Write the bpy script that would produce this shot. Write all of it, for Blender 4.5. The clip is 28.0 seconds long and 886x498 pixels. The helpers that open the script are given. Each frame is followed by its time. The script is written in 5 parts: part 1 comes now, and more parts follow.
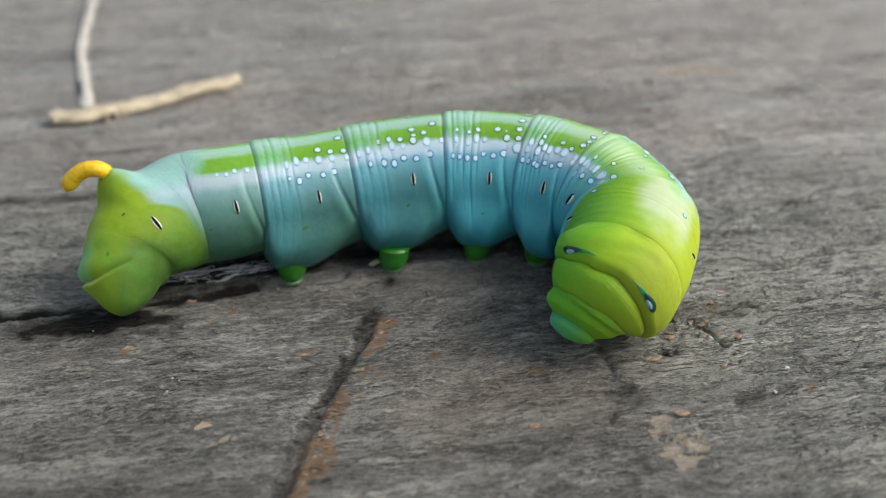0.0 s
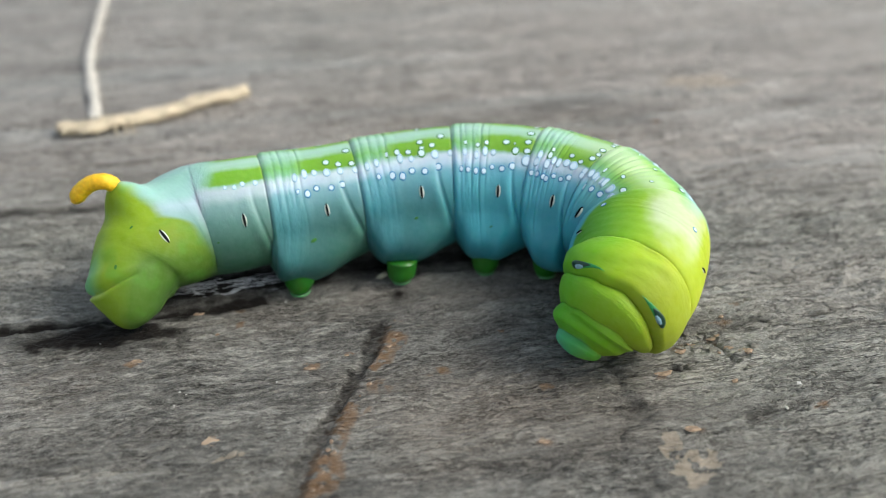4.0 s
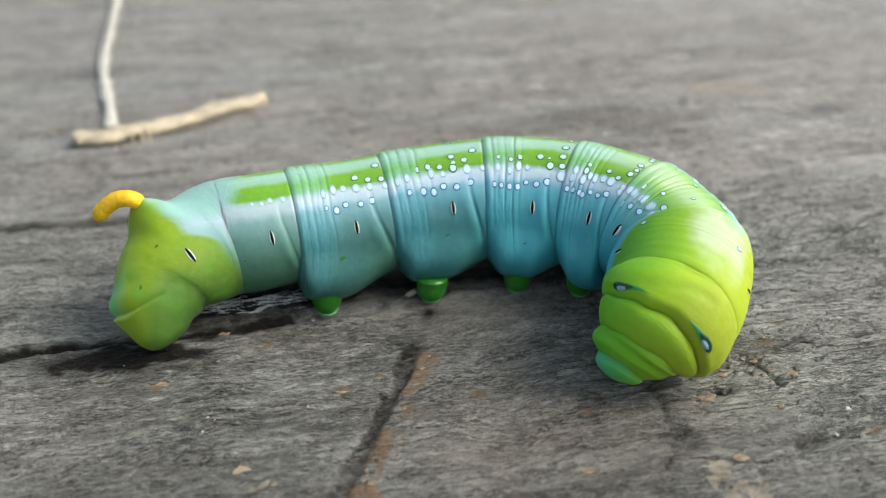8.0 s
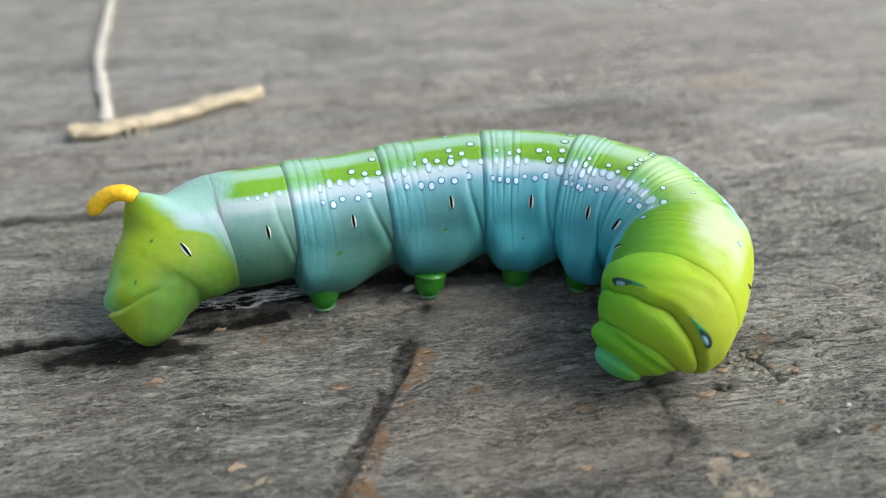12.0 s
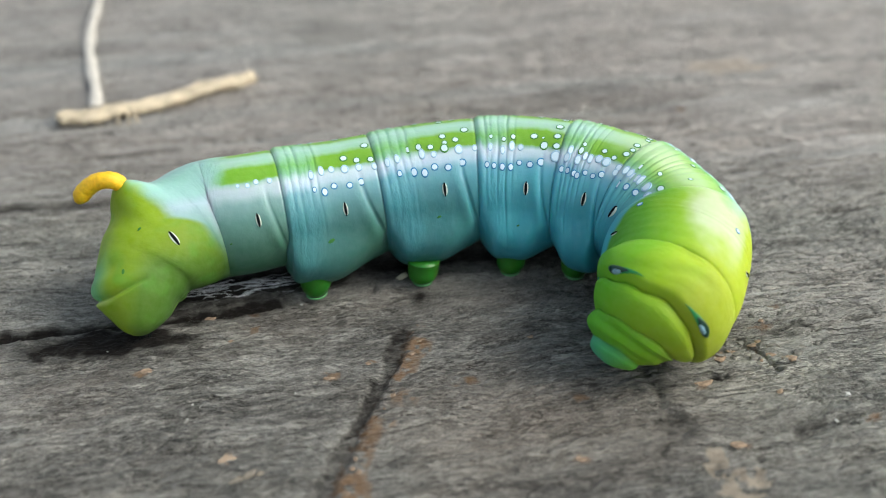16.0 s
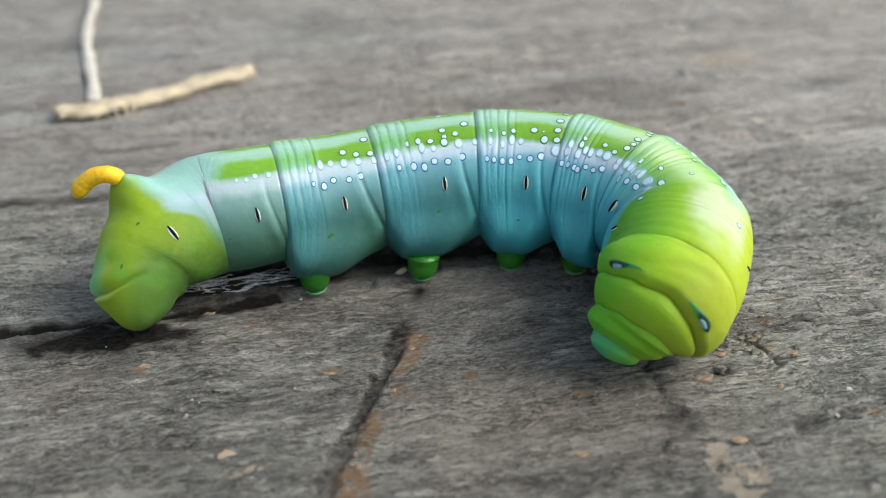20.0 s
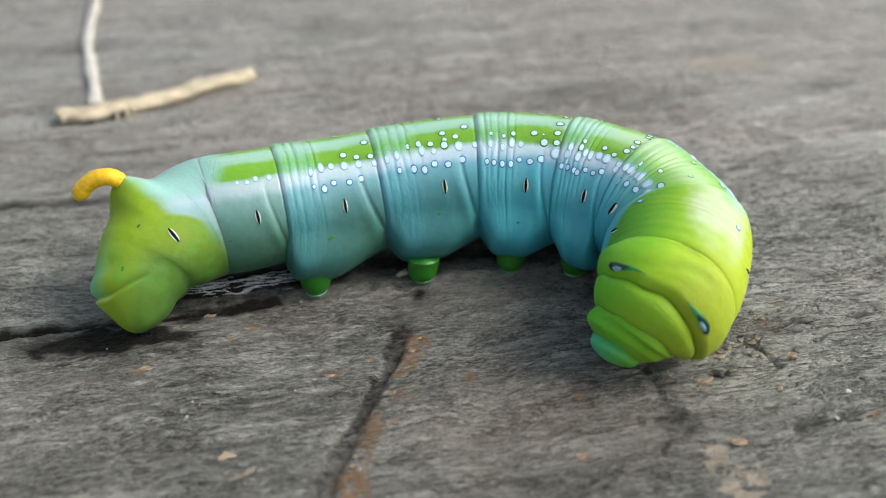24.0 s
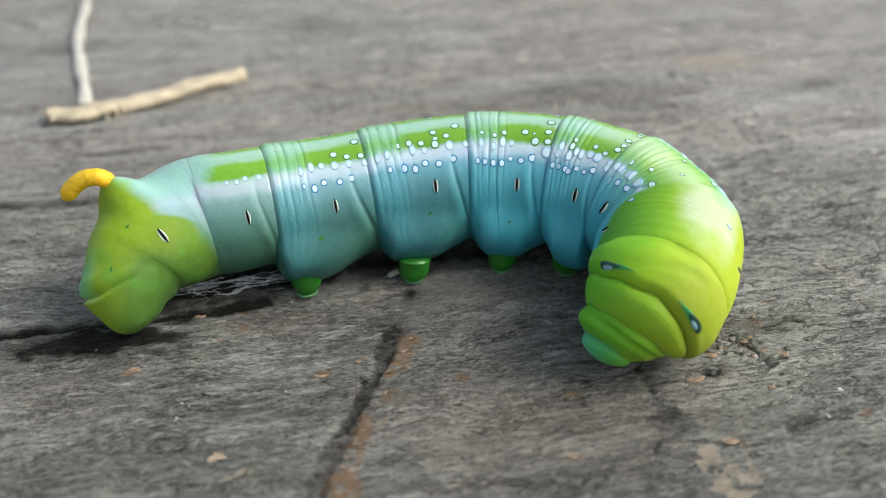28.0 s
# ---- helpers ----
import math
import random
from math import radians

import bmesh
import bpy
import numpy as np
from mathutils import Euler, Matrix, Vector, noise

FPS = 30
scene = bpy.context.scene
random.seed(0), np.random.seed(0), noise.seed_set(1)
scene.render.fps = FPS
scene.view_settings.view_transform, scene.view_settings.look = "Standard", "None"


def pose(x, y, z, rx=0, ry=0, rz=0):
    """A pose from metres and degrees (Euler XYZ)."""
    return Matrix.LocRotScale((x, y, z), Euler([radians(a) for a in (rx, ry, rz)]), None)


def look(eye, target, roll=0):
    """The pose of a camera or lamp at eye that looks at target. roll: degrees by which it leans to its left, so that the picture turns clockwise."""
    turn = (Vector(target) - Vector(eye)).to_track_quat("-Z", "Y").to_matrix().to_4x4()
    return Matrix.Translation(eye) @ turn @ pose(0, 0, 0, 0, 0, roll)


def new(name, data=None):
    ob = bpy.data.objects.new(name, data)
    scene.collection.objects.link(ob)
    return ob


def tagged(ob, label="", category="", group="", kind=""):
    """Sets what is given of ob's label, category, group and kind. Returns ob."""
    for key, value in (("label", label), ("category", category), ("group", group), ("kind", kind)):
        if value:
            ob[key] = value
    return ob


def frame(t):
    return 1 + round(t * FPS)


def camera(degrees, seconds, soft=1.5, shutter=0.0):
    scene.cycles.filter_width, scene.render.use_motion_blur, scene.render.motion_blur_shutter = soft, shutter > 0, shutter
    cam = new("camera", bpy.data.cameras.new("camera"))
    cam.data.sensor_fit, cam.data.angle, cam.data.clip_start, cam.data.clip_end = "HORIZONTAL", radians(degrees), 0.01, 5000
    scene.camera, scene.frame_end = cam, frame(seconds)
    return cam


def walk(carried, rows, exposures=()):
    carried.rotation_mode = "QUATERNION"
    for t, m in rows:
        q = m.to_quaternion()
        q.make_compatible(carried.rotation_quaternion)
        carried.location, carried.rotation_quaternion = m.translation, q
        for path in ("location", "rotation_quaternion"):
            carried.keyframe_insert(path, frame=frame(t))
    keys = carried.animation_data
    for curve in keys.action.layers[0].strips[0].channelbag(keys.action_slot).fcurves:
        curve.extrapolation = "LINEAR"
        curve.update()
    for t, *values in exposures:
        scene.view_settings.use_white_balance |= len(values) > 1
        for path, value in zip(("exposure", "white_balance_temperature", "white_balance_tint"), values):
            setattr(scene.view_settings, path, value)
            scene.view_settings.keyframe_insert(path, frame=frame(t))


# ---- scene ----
# ---- camera ----
cam = camera(54.0, 28.0, soft=0.8)
cam.data.dof.use_dof = True
cam.data.dof.focus_distance = 0.0765
cam.data.dof.aperture_fstop = 22.0
PATH = [
    (0, (-0.00009, -0.07917, 0.04910), (0.00012, 0.00547, -0.00416), -1.00),
    (0.5, (-0.00009, -0.07916, 0.04910), (0.00011, 0.00547, -0.00416), -0.99),
    (1, (-0.00000, -0.07911, 0.04928), (0.00016, 0.00557, -0.00390), -1.03),
    (1.5, (0.00000, -0.07912, 0.04942), (-0.00001, 0.00569, -0.00357), -1.07),
    (2, (0.00000, -0.07884, 0.04933), (-0.00000, 0.00593, -0.00372), -1.11),
    (2.5, (0.00001, -0.07892, 0.04932), (0.00001, 0.00587, -0.00369), -1.06),
    (3, (0.00005, -0.07882, 0.04928), (-0.00008, 0.00601, -0.00368), -1.07),
    (3.5, (0.00015, -0.07887, 0.04924), (-0.00011, 0.00608, -0.00353), -1.10),
    (5.5, (-0.00304, -0.07607, 0.04988), (-0.00400, 0.00941, -0.00201), -1.34),
    (6, (-0.00311, -0.07558, 0.04985), (-0.00399, 0.00955, -0.00262), -1.33),
    (6.5, (-0.00313, -0.07549, 0.04965), (-0.00395, 0.00950, -0.00304), -1.32),
    (7, (-0.00317, -0.07550, 0.04965), (-0.00389, 0.00949, -0.00305), -1.25),
    (7.5, (-0.00316, -0.07555, 0.04967), (-0.00387, 0.00945, -0.00301), -1.24),
    (8, (-0.00313, -0.07554, 0.04971), (-0.00387, 0.00948, -0.00294), -1.26),
    (8.5, (-0.00316, -0.07560, 0.04967), (-0.00387, 0.00943, -0.00295), -1.23),
    (9, (-0.00312, -0.07548, 0.04965), (-0.00386, 0.00951, -0.00304), -1.27),
    (9.5, (-0.00307, -0.07535, 0.04964), (-0.00390, 0.00945, -0.00334), -1.30),
    (10, (-0.00319, -0.07528, 0.04969), (-0.00385, 0.00952, -0.00330), -1.19),
    (10.5, (-0.00311, -0.07528, 0.04968), (-0.00380, 0.00959, -0.00321), -1.24),
    (11, (-0.00298, -0.07525, 0.04978), (-0.00369, 0.00960, -0.00313), -1.31),
    (11.5, (-0.00295, -0.07507, 0.04959), (-0.00366, 0.00971, -0.00343), -1.29),
    (12, (-0.00306, -0.07485, 0.04946), (-0.00365, 0.00974, -0.00387), -1.22),
    (12.5, (-0.00305, -0.07489, 0.04933), (-0.00363, 0.00960, -0.00416), -1.23),
    (14.5, (-0.00280, -0.07356, 0.04885), (-0.00301, 0.00985, -0.00633), -1.21),
    (15, (-0.00278, -0.07349, 0.04876), (-0.00302, 0.00995, -0.00635), -1.20),
    (15.5, (-0.00279, -0.07357, 0.04877), (-0.00301, 0.00996, -0.00621), -1.18),
    (16, (-0.00272, -0.07371, 0.04886), (-0.00302, 0.01004, -0.00578), -1.23),
    (16.5, (-0.00281, -0.07356, 0.04874), (-0.00301, 0.01005, -0.00612), -1.17),
    (17, (-0.00280, -0.07358, 0.04885), (-0.00300, 0.00998, -0.00609), -1.19),
    (17.5, (-0.00277, -0.07356, 0.04865), (-0.00300, 0.01007, -0.00616), -1.22),
    (18, (-0.00280, -0.07357, 0.04863), (-0.00300, 0.01001, -0.00627), -1.15),
    (18.5, (-0.00279, -0.07353, 0.04868), (-0.00300, 0.00999, -0.00632), -1.18),
    (19, (-0.00282, -0.07359, 0.04861), (-0.00299, 0.01000, -0.00629), -1.15),
    (19.5, (-0.00272, -0.07349, 0.04856), (-0.00302, 0.01001, -0.00646), -1.24),
    (20, (-0.00284, -0.07347, 0.04869), (-0.00299, 0.00995, -0.00646), -1.19),
    (20.5, (-0.00276, -0.07353, 0.04864), (-0.00300, 0.00995, -0.00642), -1.20),
    (21, (-0.00276, -0.07354, 0.04873), (-0.00300, 0.00997, -0.00628), -1.24),
    (21.5, (-0.00278, -0.07379, 0.04896), (-0.00300, 0.00997, -0.00567), -1.22),
    (23.5, (-0.00272, -0.07333, 0.04858), (-0.00301, 0.01002, -0.00666), -1.25),
    (24, (-0.00280, -0.07366, 0.04873), (-0.00300, 0.00997, -0.00611), -1.18),
    (24.5, (-0.00277, -0.07356, 0.04877), (-0.00299, 0.01002, -0.00613), -1.21),
    (25, (-0.00274, -0.07353, 0.04869), (-0.00300, 0.01009, -0.00617), -1.23),
    (25.5, (-0.00276, -0.07364, 0.04856), (-0.00299, 0.01005, -0.00618), -1.20),
    (26, (-0.00275, -0.07355, 0.04866), (-0.00300, 0.01003, -0.00625), -1.22),
    (26.5, (-0.00260, -0.07361, 0.04867), (-0.00271, 0.00999, -0.00621), -1.23),
    (27, (-0.00263, -0.07353, 0.04861), (-0.00266, 0.01009, -0.00623), -1.24),
    (27.5, (-0.00242, -0.07355, 0.04870), (-0.00241, 0.01009, -0.00611), -1.22),
    (28, (-0.00249, -0.07344, 0.04851), (-0.00205, 0.01019, -0.00631), -1.14),
]
walk(cam, [(t, look(eye, target, roll)) for t, eye, target, roll in PATH],
     exposures=[(0.0, 0.28, 6500, 6), (1.0, 0.29, 6500, 6), (1.6, 0.42, 6500, 5), (3.0, 0.48, 6500, 5), (6.0, 0.52, 6500, 4), (12.0, 0.52, 6500, 4), (17.0, 0.51, 6500, 4), (28.0, 0.50, 6500, 4)])

# ---- light: bright open shade under a hazy sky ----
world = bpy.data.worlds.new("sky")
scene.world = world
world.use_nodes = True
wn = world.node_tree
bg = wn.nodes["Background"]
sky = wn.nodes.new("ShaderNodeTexSky")
sky.sky_type = "NISHITA"
sky.sun_disc = False
SUN_ELEV, SUN_ROT = radians(43), radians(94)
sky.sun_elevation, sky.sun_rotation = SUN_ELEV, SUN_ROT
sky.air_density, sky.dust_density, sky.ozone_density = 1.0, 4.0, 1.0
haze = wn.nodes.new("ShaderNodeHueSaturation")
haze.inputs["Saturation"].default_value = 0.6
wn.links.new(sky.outputs[0], haze.inputs["Color"])
wn.links.new(haze.outputs[0], bg.inputs[0])
bg.inputs[1].default_value = 0.156
sun_data = bpy.data.lights.new("sun", "SUN")
sun_data.energy, sun_data.angle, sun_data.color = 1.32, radians(28), (1.0, 0.975, 0.93)
sun = new("sun", sun_data)
sun_dir = Vector((math.sin(SUN_ROT) * math.cos(SUN_ELEV), math.cos(SUN_ROT) * math.cos(SUN_ELEV), math.sin(SUN_ELEV)))
sun.matrix_world = look(sun_dir, (0, 0, 0))

MM = 0.001


# ---- mesh helpers ----
def mesh_object(name, verts, faces, mats, parent=None, label="", smooth=True, uvs=None):
    me = bpy.data.meshes.new(name)
    me.from_pydata([tuple(v) for v in verts], [], faces)
    for m in mats:
        me.materials.append(m)
    if uvs is not None:
        layer = me.uv_layers.new(name="skin")
        idx = np.empty(len(me.loops), dtype=np.int32)
        me.loops.foreach_get("vertex_index", idx)
        layer.data.foreach_set("uv", np.asarray(uvs, dtype=np.float32)[idx].ravel())
    if smooth:
        me.polygons.foreach_set("use_smooth", [True] * len(me.polygons))
    me.update()
    ob = new(name, me)
    if parent is not None:
        ob.parent = parent
    if label:
        tagged(ob, label=label)
    return ob


def lattice(ix, iy, seed):
    h = (ix.astype(np.int64) * 374761393 + iy.astype(np.int64) * 668265263 + seed * 974634777) & 0x7FFFFFFF
    h = ((h ^ (h >> 13)) * 1274126177) & 0x7FFFFFFF
    h = h ^ (h >> 16)
    return (h & 0xFFFF) / 65535.0


def vnoise(x, y, seed=0):
    ix, iy = np.floor(x), np.floor(y)
    fx, fy = x - ix, y - iy
    fx, fy = fx * fx * (3 - 2 * fx), fy * fy * (3 - 2 * fy)
    a, b = lattice(ix, iy, seed), lattice(ix + 1, iy, seed)
    c, d = lattice(ix, iy + 1, seed), lattice(ix + 1, iy + 1, seed)
    return (a + (b - a) * fx) * (1 - fy) + (c + (d - c) * fx) * fy


def fbm(x, y, seed=0, octaves=4, gain=0.5):
    out, amp, total = 0.0, 1.0, 0.0
    for k in range(octaves):
        out = out + amp * vnoise(x * 2**k, y * 2**k, seed + 17 * k)
        total += amp
        amp *= gain
    return out / total


def blob(x, y, cx, cy, rx, ry, turn=0.0):
    c, s = math.cos(radians(turn)), math.sin(radians(turn))
    u, v = (x - cx) * c + (y - cy) * s, -(x - cx) * s + (y - cy) * c
    return np.exp(-((u / rx) ** 2 + (v / ry) ** 2))


def stroke(x, y, pts, width):
    """Nearness to a broken line, 1 on it and 0 at the width and beyond."""
    best = np.full(np.shape(x), 1e9)
    for (ax, ay), (bx, by) in zip(pts, pts[1:]):
        dx, dy = bx - ax, by - ay
        k = np.clip(((x - ax) * dx + (y - ay) * dy) / (dx * dx + dy * dy), 0, 1)
        best = np.minimum(best, np.hypot(x - ax - k * dx, y - ay - k * dy))
    return np.clip(1 - best / width, 0, 1)


# ---- materials ----
GRAIN = 9.0


def material(name):
    m = bpy.data.materials.new(name)
    m.use_nodes = True
    return m, m.node_tree, m.node_tree.nodes["Principled BSDF"]


def node(nt, kind, **values):
    n = nt.nodes.new(kind)
    for k, v in values.items():
        n.inputs[k].default_value = v
    return n


def mathn(nt, op, a, b=None, clamp=False):
    n = nt.nodes.new("ShaderNodeMath")
    n.operation, n.use_clamp = op, clamp
    for k, v in enumerate((a, b)):
        if v is None:
            continue
        if isinstance(v, (int, float)):
            n.inputs[k].default_value = v
        else:
            nt.links.new(v, n.inputs[k])
    return n.outputs[0]


def ramp(nt, fac, stops, mode="LINEAR"):
    n = nt.nodes.new("ShaderNodeValToRGB")
    n.color_ramp.interpolation = mode
    while len(n.color_ramp.elements) < len(stops):
        n.color_ramp.elements.new(0.5)
    for e, (p, c) in zip(n.color_ramp.elements, stops):
        e.position = p
        e.color = (*c, 1) if len(c) == 3 else c
    nt.links.new(fac, n.inputs[0])
    return n.outputs[0]


def mix(nt, fac, a, b, blend="MIX"):
    n = nt.nodes.new("ShaderNodeMix")
    n.data_type, n.blend_type = "RGBA", blend
    for k, v in ((0, fac), (6, a), (7, b)):
        if isinstance(v, (int, float)):
            n.inputs[k].default_value = v
        elif isinstance(v, tuple):
            n.inputs[k].default_value = (*v, 1)
        else:
            nt.links.new(v, n.inputs[k])
    return n.outputs[2]


def grey(v):
    return (v, v, v)


def smooth_mask(nt, value, lo, hi):
    n = nt.nodes.new("ShaderNodeMapRange")
    n.interpolation_type = "SMOOTHSTEP"
    nt.links.new(value, n.inputs[0])
    n.inputs[1].default_value, n.inputs[2].default_value = lo, hi
    return n.outputs[0]


def noise_tex(nt, vector, scale, detail=3.0, rough=0.5):
    n = node(nt, "ShaderNodeTexNoise", Scale=scale, Detail=detail, Roughness=rough)
    nt.links.new(vector, n.inputs["Vector"])
    return n.outputs["Fac"]


SEG_N = 13.0


def skin_material():
    m, nt, bsdf = material("caterpillar_skin")
    uv = nt.nodes.new("ShaderNodeUVMap")
    uv.uv_map = "skin"
    sep = nt.nodes.new("ShaderNodeSeparateXYZ")
    nt.links.new(uv.outputs[0], sep.inputs[0])
    obj = nt.nodes.new("ShaderNodeTexCoord").outputs["Object"]
    wob = mathn(nt, "SUBTRACT", noise_tex(nt, obj, 380.0, 2.0), 0.5)
    fine = mathn(nt, "SUBTRACT", noise_tex(nt, obj, 1500.0, 3.0), 0.5)
    u = mathn(nt, "MULTIPLY", sep.outputs[0], SEG_N)
    a = mathn(nt, "ADD", mathn(nt, "ABSOLUTE", sep.outputs[1]), mathn(nt, "MULTIPLY", wob, 0.05))
    uw = mathn(nt, "ADD", u, mathn(nt, "MULTIPLY", wob, 0.35))
    local = mathn(nt, "FRACT", u)
    # streaks along the pleats break the edge of the white line
    streaks = nt.nodes.new("ShaderNodeCombineXYZ")
    nt.links.new(mathn(nt, "MULTIPLY", u, 16.0), streaks.inputs[0])
    nt.links.new(mathn(nt, "MULTIPLY", sep.outputs[1], 2.5), streaks.inputs[1])
    comb = mathn(nt, "SUBTRACT", noise_tex(nt, streaks.outputs[0], 1.0, 2.0), 0.5)
    in_fold = mathn(nt, "SUBTRACT", 1.0, smooth_mask(nt, mathn(nt, "ADD", local, mathn(nt, "MULTIPLY", wob, 0.2)), 0.20, 0.46))
    a2 = mathn(nt, "ADD", a, mathn(nt, "MULTIPLY", comb, mathn(nt, "ADD", 0.018, mathn(nt, "MULTIPLY", in_fold, 0.07))))
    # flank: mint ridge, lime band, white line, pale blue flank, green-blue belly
    # ridge and white line hold some painted sheen, the low flank painted shade
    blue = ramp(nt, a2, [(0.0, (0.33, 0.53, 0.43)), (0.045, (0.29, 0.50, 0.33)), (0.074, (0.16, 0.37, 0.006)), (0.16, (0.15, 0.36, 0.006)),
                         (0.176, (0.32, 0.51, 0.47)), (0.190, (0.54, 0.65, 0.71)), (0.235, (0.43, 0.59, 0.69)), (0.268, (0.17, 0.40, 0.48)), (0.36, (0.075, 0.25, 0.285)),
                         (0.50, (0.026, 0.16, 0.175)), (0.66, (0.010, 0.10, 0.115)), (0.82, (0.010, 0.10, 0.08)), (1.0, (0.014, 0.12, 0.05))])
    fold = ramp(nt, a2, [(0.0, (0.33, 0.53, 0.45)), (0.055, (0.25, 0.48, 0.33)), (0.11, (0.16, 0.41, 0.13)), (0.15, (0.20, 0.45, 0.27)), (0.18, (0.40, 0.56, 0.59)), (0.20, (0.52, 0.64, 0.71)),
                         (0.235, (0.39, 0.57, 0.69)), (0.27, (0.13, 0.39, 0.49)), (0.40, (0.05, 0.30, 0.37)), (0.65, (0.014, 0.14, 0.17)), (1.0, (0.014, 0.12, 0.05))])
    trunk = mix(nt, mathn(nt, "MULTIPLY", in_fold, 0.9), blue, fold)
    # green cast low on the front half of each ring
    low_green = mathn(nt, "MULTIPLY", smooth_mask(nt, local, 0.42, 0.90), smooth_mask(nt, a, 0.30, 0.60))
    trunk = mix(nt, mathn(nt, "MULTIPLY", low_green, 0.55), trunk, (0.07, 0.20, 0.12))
    # clearer blue towards the front of the row
    clear = mathn(nt, "MULTIPLY", smooth_mask(nt, uw, 4.1, 5.8), smooth_mask(nt, a, 0.215, 0.30))
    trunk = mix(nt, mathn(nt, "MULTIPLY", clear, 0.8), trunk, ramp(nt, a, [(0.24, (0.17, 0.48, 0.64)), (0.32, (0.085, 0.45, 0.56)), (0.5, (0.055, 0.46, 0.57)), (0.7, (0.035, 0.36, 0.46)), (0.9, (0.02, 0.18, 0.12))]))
    # the white line runs out to green in front
    run_out = mathn(nt, "MULTIPLY", smooth_mask(nt, uw, 6.85, 7.45), mathn(nt, "SUBTRACT", 1.0, smooth_mask(nt, a, 0.27, 0.40)))
    trunk = mix(nt, mathn(nt, "MULTIPLY", run_out, 0.75), trunk, ramp(nt, a, [(0.10, (0.20, 0.42, 0.03)), (0.17, (0.15, 0.43, 0.16)), (0.24, (0.10, 0.43, 0.38))]))
    # greyer and greener towards the rear of the row, underside shade in the low tones
    rear = mathn(nt, "SUBTRACT", 1.0, mathn(nt, "ADD", mathn(nt, "MULTIPLY", smooth_mask(nt, u, 2.96, 3.04), 0.62), mathn(nt, "MULTIPLY", smooth_mask(nt, uw, 3.6, 4.4), 0.30)))
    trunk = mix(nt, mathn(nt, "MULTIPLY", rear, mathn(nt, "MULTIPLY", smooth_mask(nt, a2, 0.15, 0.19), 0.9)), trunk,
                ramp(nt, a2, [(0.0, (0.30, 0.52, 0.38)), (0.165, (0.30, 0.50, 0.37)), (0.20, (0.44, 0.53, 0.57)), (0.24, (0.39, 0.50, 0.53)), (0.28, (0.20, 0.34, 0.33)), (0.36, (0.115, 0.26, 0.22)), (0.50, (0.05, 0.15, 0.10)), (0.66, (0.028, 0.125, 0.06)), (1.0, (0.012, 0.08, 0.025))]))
    # pale saddle with some white sheen in its colour
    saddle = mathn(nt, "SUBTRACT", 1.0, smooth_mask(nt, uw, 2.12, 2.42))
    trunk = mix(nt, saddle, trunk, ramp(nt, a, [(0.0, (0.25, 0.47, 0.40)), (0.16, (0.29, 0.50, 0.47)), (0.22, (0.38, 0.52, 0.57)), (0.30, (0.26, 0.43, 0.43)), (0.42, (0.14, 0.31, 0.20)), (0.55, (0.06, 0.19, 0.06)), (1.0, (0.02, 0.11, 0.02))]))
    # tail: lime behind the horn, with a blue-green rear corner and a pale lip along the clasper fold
    # lime darkens downwards, which paints in shade on the underside
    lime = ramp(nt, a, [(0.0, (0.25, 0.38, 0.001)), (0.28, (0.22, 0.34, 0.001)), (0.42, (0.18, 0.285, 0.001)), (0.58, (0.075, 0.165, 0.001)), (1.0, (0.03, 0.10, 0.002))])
    lime = mix(nt, mathn(nt, "MULTIPLY", smooth_mask(nt, wob, 0.0, 0.22), 0.45), lime, (0.09, 0.30, 0.02))
    corner = mathn(nt, "MULTIPLY", mathn(nt, "SUBTRACT", 1.0, smooth_mask(nt, a, 0.16, 0.36)), mathn(nt, "MULTIPLY", smooth_mask(nt, uw, 0.38, 0.44), mathn(nt, "SUBTRACT", 1.0, smooth_mask(nt, uw, 0.56, 0.80))))
    lime = mix(nt, mathn(nt, "MULTIPLY", corner, 0.75), lime, (0.13, 0.46, 0.22))
    bend = mathn(nt, "MAXIMUM", mathn(nt, "DIVIDE", mathn(nt, "SUBTRACT", a, 0.25), 0.289), 0.0)
    lip_at = mathn(nt, "ADD", 0.375, mathn(nt, "MULTIPLY", mathn(nt, "MULTIPLY", bend, bend), 0.10))
    lip = mathn(nt, "SUBTRACT", 1.0, smooth_mask(nt, mathn(nt, "ABSOLUTE", mathn(nt, "SUBTRACT", u, lip_at)), 0.004, 0.026))
    lime = mix(nt, mathn(nt, "MULTIPLY", lip, mathn(nt, "MULTIPLY", mathn(nt, "SUBTRACT", 1.0, smooth_mask(nt, a, 0.30, 0.42)), 0.35)), lime, (0.52, 0.62, 0.20))
    step = mathn(nt, "ADD", mathn(nt, "MULTIPLY", smooth_mask(nt, a, 0.26, 0.38), 0.20), mathn(nt, "MULTIPLY", smooth_mask(nt, a, 0.38, 0.62), 0.16))
    past = mathn(nt, "SUBTRACT", mathn(nt, "ADD", u, mathn(nt, "MULTIPLY", wob, 0.15)), step)
    soft_low = mathn(nt, "MULTIPLY", smooth_mask(nt, a, 0.30, 0.52), 0.72)
    tail = mathn(nt, "SUBTRACT", 1.0, smooth_mask(nt, mathn(nt, "SUBTRACT", past, mathn(nt, "MULTIPLY", soft_low, mathn(nt, "SUBTRACT", past, 1.19))), 1.13, 1.24))
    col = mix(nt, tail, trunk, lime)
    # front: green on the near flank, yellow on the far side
    # the split partly paints in light falling on the far side
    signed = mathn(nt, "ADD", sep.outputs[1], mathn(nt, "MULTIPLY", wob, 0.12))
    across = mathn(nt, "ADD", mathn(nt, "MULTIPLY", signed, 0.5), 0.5)
